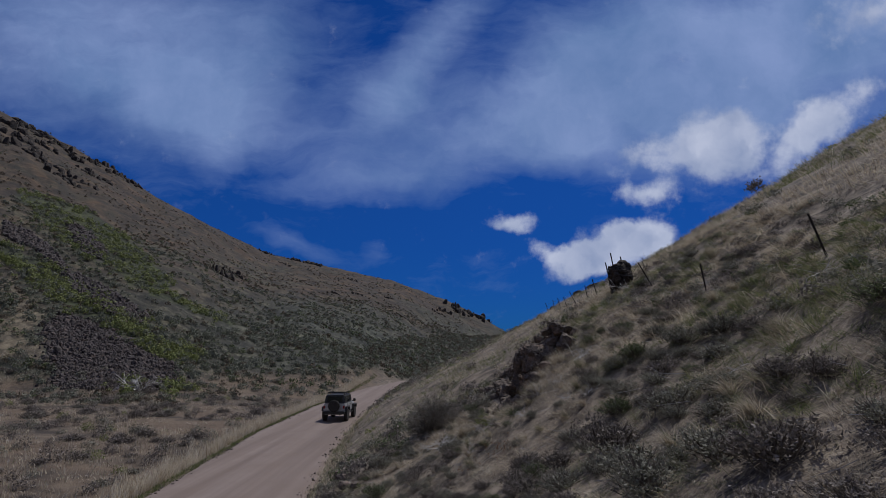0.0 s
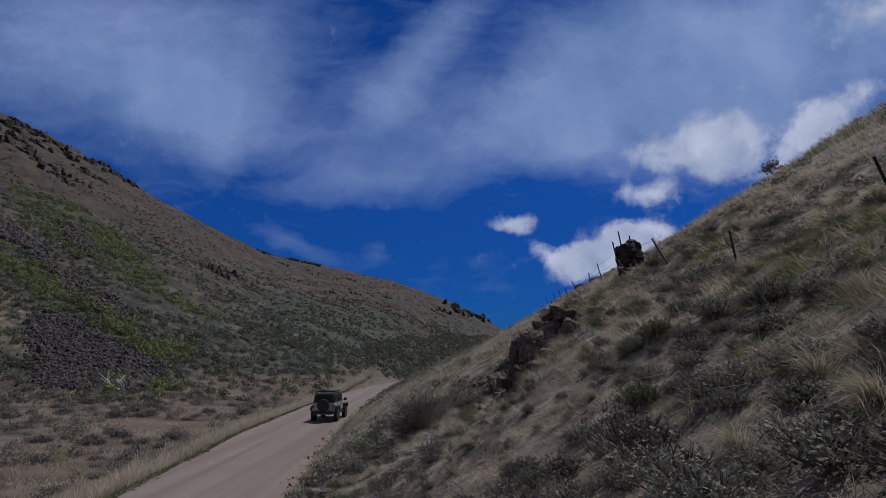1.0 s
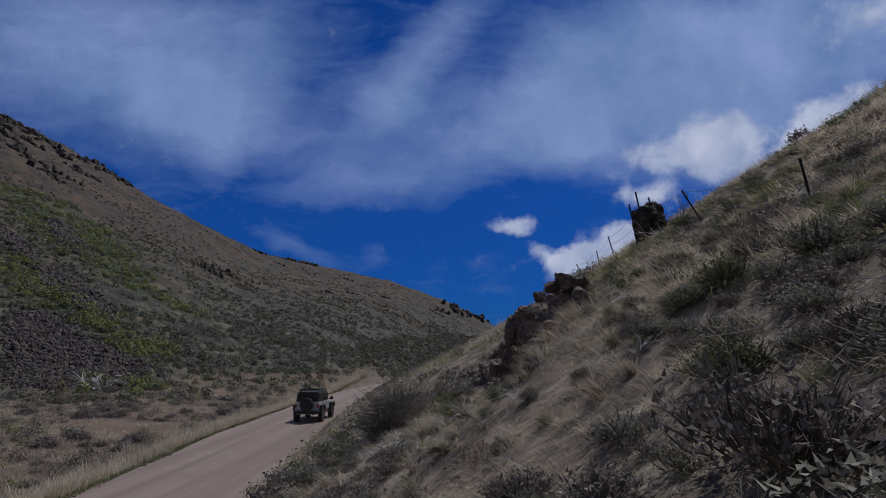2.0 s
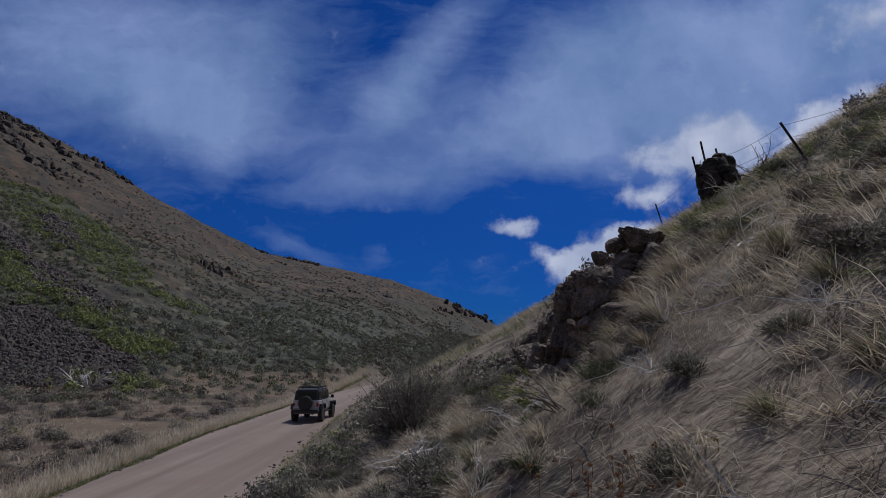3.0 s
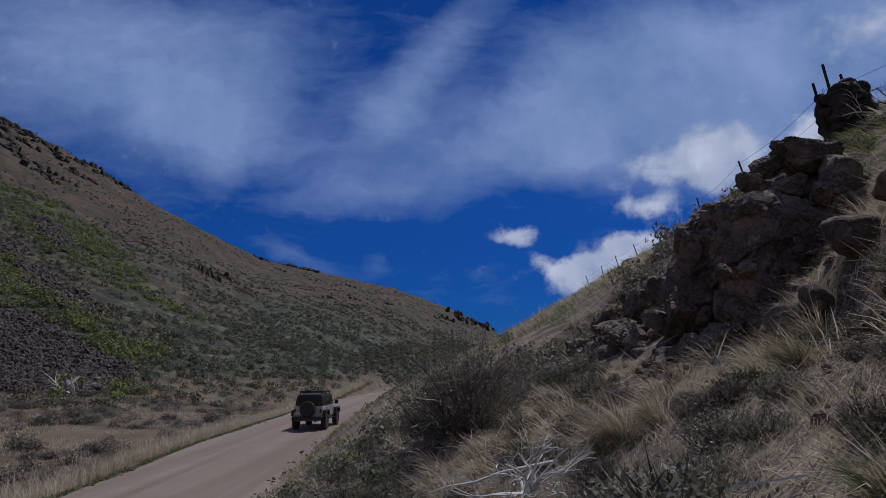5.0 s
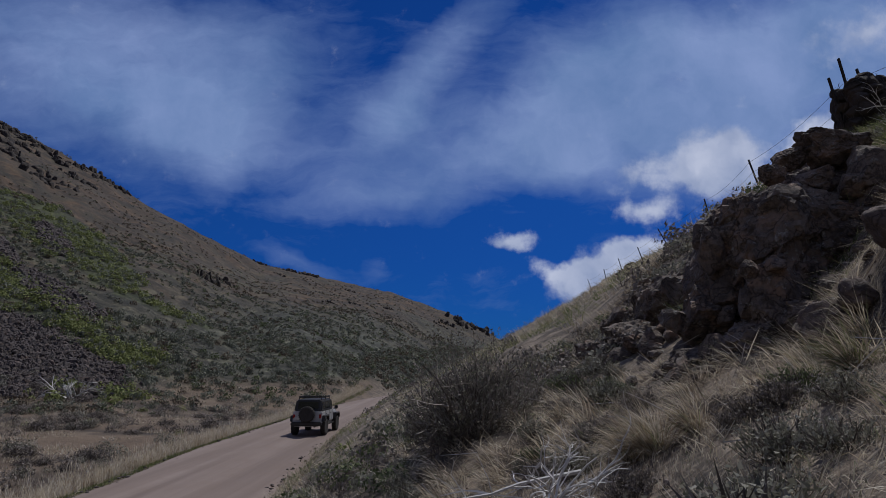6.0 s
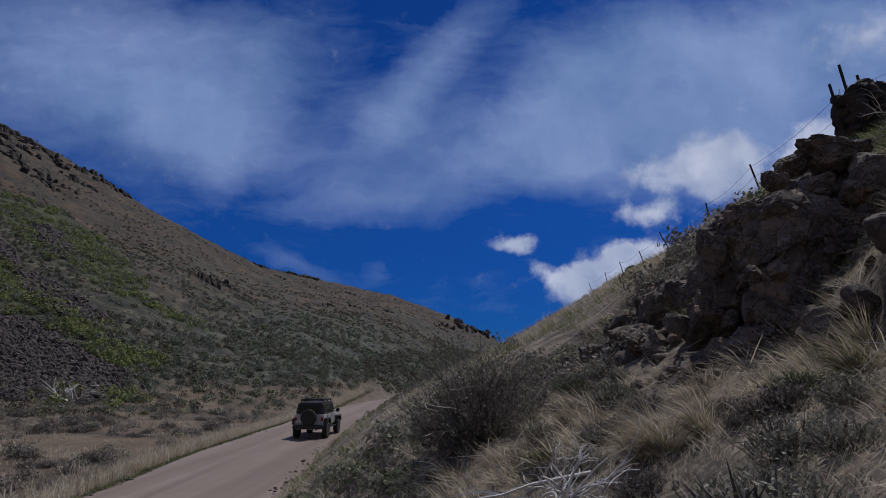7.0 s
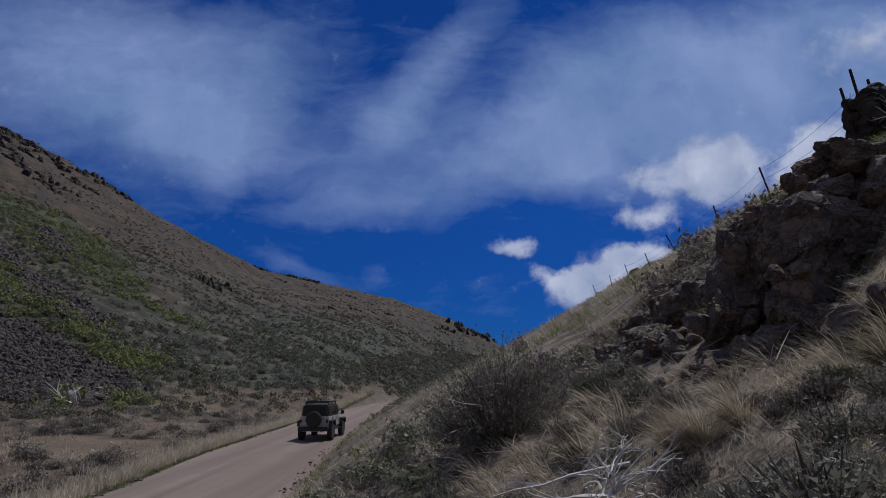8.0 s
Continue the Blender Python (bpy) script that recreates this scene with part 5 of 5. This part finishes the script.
verge.append(tufts(x, y, rng, 14, rng.uniform(0.12, 0.4, 1500), np.where(rng.uniform(0, 1, 1500) < 0.35, 2, np.where(rng.uniform(0, 1, 1500) < 0.5, 1, 0)), 0.010, (0.1, 1.0), math.pi, 3.0, 0.18))
grass("verge_grass", verge, "tall pale straw grass and green fringe along the road verge")


def bunchgrass(x, y, size, seed, way, blades_n=420, mat=PALE, label="thick pale bunch of dry grass bent downhill"):
    r = np.random.default_rng(seed)
    a, d = r.uniform(0, 2 * np.pi, blades_n), 0.14 * size * np.sqrt(r.uniform(0, 1, blades_n))
    root = np.stack([np.cos(a) * d, np.sin(a) * d, np.full(blades_n, -0.02)], 1)
    turn = np.where(r.uniform(0, 1, blades_n) < 0.78, way + r.normal(0, 0.8, blades_n), a)
    v, f = blades(root, size * r.uniform(0.55, 1.1, blades_n), turn, np.abs(r.normal(0.85, 0.3, blades_n)), r.uniform(0.2, 0.85, blades_n), 0.0045 * r.uniform(0.7, 1.3, blades_n), r, False)
    pick = r.uniform(0, 1, blades_n)
    slot = np.repeat(np.where(pick < (0.35 if mat is GREEN else 0.06), 1, np.where(pick > 0.5, 2, 0)), 3)
    ob = new("bunchgrass", mesh_data("bunchgrass", v, f, [STRAW if mat is GREEN else PALE, GREEN, STRAW], False, slot))
    ob.matrix_world = pose(x, y, place(x, y))
    return tagged(ob, label, "grass tuft", "grass tufts on the slope")


bunchgrass(0.60, 14.3, 0.44, 51, 2.9, 700)
bunchgrass(0.50, 14.42, 0.36, 55, 3.1, 400)
bunchgrass(0.78, 14.18, 0.36, 56, 2.8, 400)
bunchgrass(1.62, 14.35, 0.62, 52, 2.7, 140)
bunchgrass(1.5, 13.9, 0.36, 53, 2.9, 500, GREEN, "green and straw bunch of grass bent downhill")
bunchgrass(-0.33, 13.8, 0.28, 54, 1.8, 260)
for k in range(34):
    r = np.random.default_rng(2000 + k)
    x, y = r.uniform(-2, 8.5), r.uniform(2.5, 21)
    if 1.2 < x < 3.8 and 14.6 < y < 18 or min(math.hypot(x - p[1], y - p[2]) for p in PATH) < 0.8 or (-1 < x < 1.8 and y > 11.5):
        continue
    bunchgrass(x, y, r.uniform(0.25, 0.45), 2000 + k, 3.1, 340, PALE if k % 4 else GREEN, "thick pale bunch of dry grass bent downhill" if k % 4 else "green and straw bunch of grass bent downhill")

for k in range(9):
    r = np.random.default_rng(2300 + k)
    bunchgrass(r.uniform(1.9, 2.9), r.uniform(13.4, 14.9), r.uniform(0.32, 0.52), 2300 + k, 3.0, 130)
# low growth below the ledge
for k in range(70):
    r = np.random.default_rng(2600 + k)
    x, y = r.uniform(-0.4, 2.2), r.uniform(14.9, 21.0)
    if x > 0.9 + 0.35 * (y - 15) or math.hypot(x + 0.2, y - 17.6) < 0.8:
        continue
    bush(("sage", "dark", "sage", "green", "dark")[k % 5], k, x, y, r.uniform(0.28, 0.6), r.uniform(0, 360), "shrubs on the near hillside", 0.8)
for k in range(30):
    r = np.random.default_rng(2400 + k)
    x, y = r.uniform(0.35, 2.6), r.uniform(10.2, 12.2)
    if math.hypot(x - 1.12, y - 11.8) < 0.25:
        continue
    if k % 3 == 0:
        bush("green" if k % 2 else "sage", k, x, y, r.uniform(0.26, 0.40), r.uniform(0, 360), "shrubs on the near hillside", 0.7)
    elif k % 3 == 1:
        bunchgrass(x, y, r.uniform(0.22, 0.34), 2400 + k, 3.0, 260, GREEN if k % 2 else PALE, "green and straw bunch of grass bent downhill" if k % 2 else "thick pale bunch of dry grass bent downhill")
    else:
        dead_bush(x, y, 2400 + k, r.uniform(0.16, 0.26), BLEACHED, "dead_shrub", "bare pale twigs standing in the grass", 6, 2, 1.6, 0.0035, 0.0)

# tall leafy shoots leaning over the grass
shoots = thing("leafy_shoots", "slender dark stems with yellow-green leaves at their tips", "plant", pose(1.12, 11.8, place(1.12, 11.8)))
r = np.random.default_rng(77)
for k in range(9):
    end = np.array([-0.53, -0.16, 3.80 - place(1.12, 11.8)]) * r.uniform(0.55, 1.0) + r.normal(0, 0.09, 3) * (k > 0)
    root = np.array([r.normal(0, 0.05), r.normal(0, 0.05), -0.03])
    s = np.linspace(0, 1, 6)[:, None]
    line = root + (end - root) * s + np.array([0, 0, 0.06]) * np.sin(s * math.pi)
    stem = Pile()
    stem.add(*tube(line, np.linspace(0.006, 0.0022, 6), 4))
    part("stem", stem.mesh("stem", BARK), shoots)
    n = 60
    q = r.uniform(0.55 if k < 4 else 0.8, 1.0, n)[:, None]
    at = root + (end - root) * q + np.array([0, 0, 0.06]) * np.sin(q * math.pi) + r.normal(0, 0.012, (n, 3))
    d = (end - root) / np.linalg.norm(end - root) + r.normal(0, 0.6, (n, 3))
    w = np.cross(d, r.normal(0, 1, (n, 3)))
    w /= np.linalg.norm(w, axis=1, keepdims=True)
    leafs = np.stack([at - w * 0.005, at + w * 0.005, at + d * 0.022], 1).reshape(-1, 3)
    part("leaves", mesh_data("leaves", leafs, np.arange(3 * n).reshape(-1, 3), BRIGHT), shoots, "small yellow-green leaves")["kind"] = "stuff"

# thin pale sticks lying in the grass
sticks = Pile()
for k in range(420):
    r = np.random.default_rng(5000 + k)
    x, y, a, long = r.uniform(-3, 8), r.uniform(2, 20), r.uniform(2.2, 4.2) + (1.6 if k % 4 == 0 else 0), r.uniform(0.12, 0.5)
    if x < float(road_right(y)) + 1 or min(math.hypot(x - p[1], y - p[2]) for p in PATH) < 0.5:
        continue
    line = [(x + math.cos(a + b) * long * s, y + math.sin(a + b) * long * s) for s, b in ((0, 0), (0.5, 0.0), (1.0, r.normal(0, 0.2)))]
    up = r.uniform(0.02, 0.14)
    sticks.add(*tube([(px, py, place(px, py) + 0.03 + up * k2) for k2, (px, py) in enumerate(line)], [0.0035, 0.003, 0.0016], 3))
stuff("fallen_twigs", sticks, BLEACHED, "thin bleached twigs lying in the dry grass", "twigs")

# dried flower heads near the drone's way
heads_pile = Pile()
for k in range(40):
    r = np.random.default_rng(3000 + k)
    x, y = r.normal(0.75, 0.30), r.normal(10.55, 0.25)
    z = place(x, y) + r.uniform(0.04, 0.10)
    v, f = mound_arrays(r, 0.032, 0.022, 40, 0.008)
    heads_pile.add(v + np.array([x, y, z]), f)
    heads_pile.add(*tube([(x, y, z - 0.16), (x + 0.01, y, z)], [0.002, 0.0015], 3))
stuff("dried_flowers", heads_pile, RUST, "rust-brown dried flower heads among the grass", "flowers")

# the small tree on the skyline
r = np.random.default_rng(66)
tree = thing("juniper_tree", "small dark windswept tree on the hill's edge", "tree", pose(16.4, 28.2, place(16.4, 28.2)))
pile = Pile()
branch(pile, r, (0, 0, -0.1), (-0.5, 0, 1), 0.45, 0.05, 1, 0.6)
part("trunk", pile.mesh("trunk", BARK), tree)
v, f, _ = bush_arrays(r, 1.1, 0.75, 110, 8, 0.09, 0.3, 4)
part("crown", mesh_data("crown", v + np.array([-0.15, 0, 0.18]), f, DARKLEAF), tree)

# ---- the car ----
PAINT = plain("dusty_silver_paint", (0.42, 0.42, 0.42), 0.40, 0.1, 0.16, 3)
BLACK = plain("black_plastic", (0.022, 0.021, 0.020), 0.55, 0.0, 0.3, 8)
RUBBER = plain("dusty_rubber", (0.035, 0.031, 0.028), 0.85, 0.0, 0.35, 12)
RIM = plain("dark_alloy", (0.10, 0.10, 0.10), 0.4, 0.8, 0.2, 8)
TOP = plain("black_hardtop", (0.030, 0.029, 0.028), 0.5, 0.0, 0.25, 4)
PLATE = plain("plain_plate", (0.55, 0.55, 0.52), 0.5)


def flat_material(name, colour, rough, **more):
    mat, n = material(name)
    finish(n, (*colour, 1), rough, **more)
    return mat


GLASS = flat_material("tinted_glass", (0.012, 0.014, 0.016), 0.06, Specular_IOR_Level=0.7)
LAMP_RED = flat_material("red_lamp_glass", (0.30, 0.012, 0.010), 0.2)
LAMP_CLEAR = flat_material("clear_lamp_glass", (0.5, 0.5, 0.5), 0.15)


def box(bm, size, at, bevel=0.02, taper=(1, 1), turn=(0, 0, 0), segments=2):
    """A rounded box, narrowed towards its top, added to bm."""
    made = bmesh.ops.create_cube(bm, size=1)["verts"]
    for v in made:
        k = v.co.z + 0.5
        v.co.x *= 1 + (taper[0] - 1) * k
        v.co.y *= 1 + (taper[1] - 1) * k
        v.co = Vector((v.co.x * size[0], v.co.y * size[1], v.co.z * size[2]))
    edges = {e for v in made for e in v.link_edges}
    if bevel:
        made = [g for g in bmesh.ops.bevel(bm, geom=list(edges), offset=bevel, segments=segments, affect="EDGES")["verts"]] + [v for v in made if v.is_valid]
    m = Matrix.Translation(at) @ Euler([radians(a) for a in turn]).to_matrix().to_4x4()
    for v in set(made):
        v.co = m @ v.co


def bmesh_part(name, build, mat, parent, label="", at=None, smooth=False):
    bm = bmesh.new()
    build(bm)
    me = bpy.data.meshes.new(name)
    bm.to_mesh(me)
    bm.free()
    me.materials.append(mat)
    me.polygons.foreach_set("use_smooth", [smooth] * len(me.polygons))
    return part(name, me, parent, label, at)


def lathe(bm, profile, sides=32):
    """Turns a profile of (radius, x) about the x axis."""
    rings = []
    for r, x in profile:
        rings.append([bm.verts.new((x, r * math.cos(2 * math.pi * k / sides), r * math.sin(2 * math.pi * k / sides))) for k in range(sides)])
    for a, b in zip(rings, rings[1:]):
        for k in range(sides):
            bm.faces.new((a[k], a[(k + 1) % sides], b[(k + 1) % sides], b[k]))
    for ring, flip in ((rings[0], True), (rings[-1], False)):
        bm.faces.new(ring[::-1] if flip else ring)


def tyre_build(bm):
    lathe(bm, [(0.21, -0.12), (0.34, -0.135), (0.385, -0.11), (0.405, -0.05), (0.405, 0.05), (0.385, 0.11), (0.34, 0.135), (0.21, 0.12)])
    for k in range(22):
        a = 2 * math.pi * k / 22
        for s in (-0.075, 0.075):
            box(bm, (0.09, 0.055, 0.03), (s, 0.404 * math.cos(a + s), 0.404 * math.sin(a + s)), 0, turn=(math.degrees(a + s) - 90, 0, 0))


def rim_build(bm):
    lathe(bm, [(0.215, -0.10), (0.215, 0.10), (0.19, 0.105), (0.17, 0.07), (0.06, 0.075), (0.05, 0.10)], 24)
    for k in range(5):
        a = 2 * math.pi * k / 5
        box(bm, (0.03, 0.05, 0.15), (0.085, 0.115 * math.cos(a), 0.115 * math.sin(a)), 0.008, turn=(math.degrees(a) - 90, 0, 0))


car = thing("car", "dusty silver four-door off-road car with black top driving on gravel road", "car", pose(-7.80, 44.1, 0.008 * 44.1 + 0.145, 0, 0, -2))


def body_build(bm):
    box(bm, (1.56, 2.75, 0.62), (0, -0.55, 0.92), 0.05)
    box(bm, (1.50, 1.25, 0.50), (0, 1.42, 0.92), 0.07, (0.90, 0.96))
    box(bm, (1.30, 4.10, 0.22), (0, -0.05, 0.58), 0.03)
    box(bm, (1.34, 0.08, 0.46), (0, 2.05, 0.90), 0.03)


bmesh_part("body", body_build, PAINT, car)
bmesh_part("hardtop", lambda bm: box(bm, (1.52, 2.55, 0.62), (0, -0.55, 1.52), 0.06, (0.88, 0.93)), TOP, car, "black hardtop")
bmesh_part("windscreen", lambda bm: box(bm, (1.40, 0.04, 0.56), (0, 0.76, 1.48), 0.01, (0.92, 1), (14, 0, 0)), GLASS, car, "dark glass")
bmesh_part("rear_window", lambda bm: box(bm, (1.14, 0.03, 0.40), (0, -1.79, 1.53), 0.012, (0.92, 1), (-4, 0, 0)), GLASS, car, "dark tinted glass")
for s in (-1, 1):
    for y, w in ((0.24, 0.78), (-0.62, 0.74), (-1.36, 0.52)):
        bmesh_part("side_window", lambda bm: box(bm, (0.03, w, 0.38), (s * 0.715, y, 1.52), 0.012, (1, 0.94), (0, -s * 8.5, 0)), GLASS, car, "dark tinted glass")
    for y in (0.24, -0.66):
        door = bmesh_part("door", lambda bm: box(bm, (0.03, 0.84, 0.56), (s * 0.782, y, 0.94), 0.014), PAINT, car)
        bmesh_part("handle", lambda bm: box(bm, (0.03, 0.14, 0.035), (s * 0.806, y - 0.28, 1.08), 0.008), BLACK, door, "black handle")
    for y in (1.38, -1.28):
        bmesh_part("fender", lambda bm: (box(bm, (0.22, 1.06, 0.09), (s * 0.83, y, 0.97), 0.03), box(bm, (0.20, 0.10, 0.28), (s * 0.83, y + 0.52, 0.83), 0.03, turn=(18, 0, 0)),
                                         box(bm, (0.20, 0.10, 0.28), (s * 0.83, y - 0.52, 0.83), 0.03, turn=(-18, 0, 0))), BLACK, car, "black fender flare")
        wheel = part("wheel", None, car, at=pose(s * 0.79, y, 0.405, 0, 0, 0 if s > 0 else 180))
        bmesh_part("tyre", tyre_build, RUBBER, wheel, "dusty black tyre")
        bmesh_part("rim", rim_build, RIM, wheel, "dark alloy rim")
    bmesh_part("tail_lamp", lambda bm: box(bm, (0.12, 0.06, 0.20), (s * 0.70, -1.93, 0.98), 0.015), LAMP_RED, car, "red tail lamp")
    bmesh_part("mirror", lambda bm: (box(bm, (0.20, 0.09, 0.20), (s * 0.98, 0.62, 1.34), 0.03), box(bm, (0.14, 0.05, 0.05), (s * 0.84, 0.64, 1.27), 0.01)), BLACK, car, "black mirror")
    bmesh_part("headlamp", lambda bm: bmesh.ops.create_uvsphere(bm, u_segments=16, v_segments=8, radius=0.11, matrix=Matrix.Translation((s * 0.48, 2.05, 0.98)) @ Matrix.Diagonal((1, 0.4, 1, 1))), LAMP_CLEAR, car, "round clear headlamp")
    bmesh_part("side_step", lambda bm: box(bm, (0.10, 1.65, 0.07), (s * 0.80, 0.05, 0.50), 0.02), BLACK, car, "black side step")
bmesh_part("tailgate", lambda bm: box(bm, (1.20, 0.04, 0.56), (0, -1.94, 0.96), 0.015), PAINT, car)
bmesh_part("bumper", lambda bm: box(bm, (1.62, 0.24, 0.20), (0, -2.05, 0.60), 0.04), BLACK, car, "black rear bumper")
bmesh_part("bumper", lambda bm: box(bm, (1.62, 0.26, 0.20), (0, 2.20, 0.60), 0.04), BLACK, car, "black front bumper")
bmesh_part("plate", lambda bm: box(bm, (0.30, 0.015, 0.15), (-0.52, -1.975, 0.86), 0.004), PLATE, car, "pale plate")
bmesh_part("exhaust", lambda bm: lathe(bm, [(0.035, -0.12), (0.035, 0.12)], 12), RIM, car, at=pose(0.45, -2.0, 0.46, 0, 0, 90))
spare = part("spare_wheel", None, car, at=pose(0.02, -2.10, 1.08, 0, 0, -90))
bmesh_part("tyre", tyre_build, RUBBER, spare, "dusty black tyre")
bmesh_part("rim", rim_build, RIM, spare, "dark alloy rim")
rack = part("roof_rack", None, car)
for s in (-1, 1):
    bmesh_part("rail", lambda bm: box(bm, (0.045, 1.95, 0.05), (s * 0.60, -0.50, 1.93), 0.012), BLACK, rack)
    bmesh_part("rail", lambda bm: box(bm, (0.035, 1.95, 0.035), (s * 0.60, -0.50, 1.99), 0.012), BLACK, rack)
    for y in (-1.4, -0.5, 0.4):
        bmesh_part("foot", lambda bm: box(bm, (0.04, 0.06, 0.20), (s * 0.60, y, 1.90), 0.01), BLACK, rack)
for k in range(7):
    bmesh_part("bar", lambda bm: box(bm, (1.20, 0.05, 0.03), (0, -1.40 + k * 0.30, 1.93), 0.008), BLACK, rack)
bmesh_part("bar", lambda bm: box(bm, (1.20, 0.035, 0.035), (0, -1.46, 1.99), 0.008), BLACK, rack)
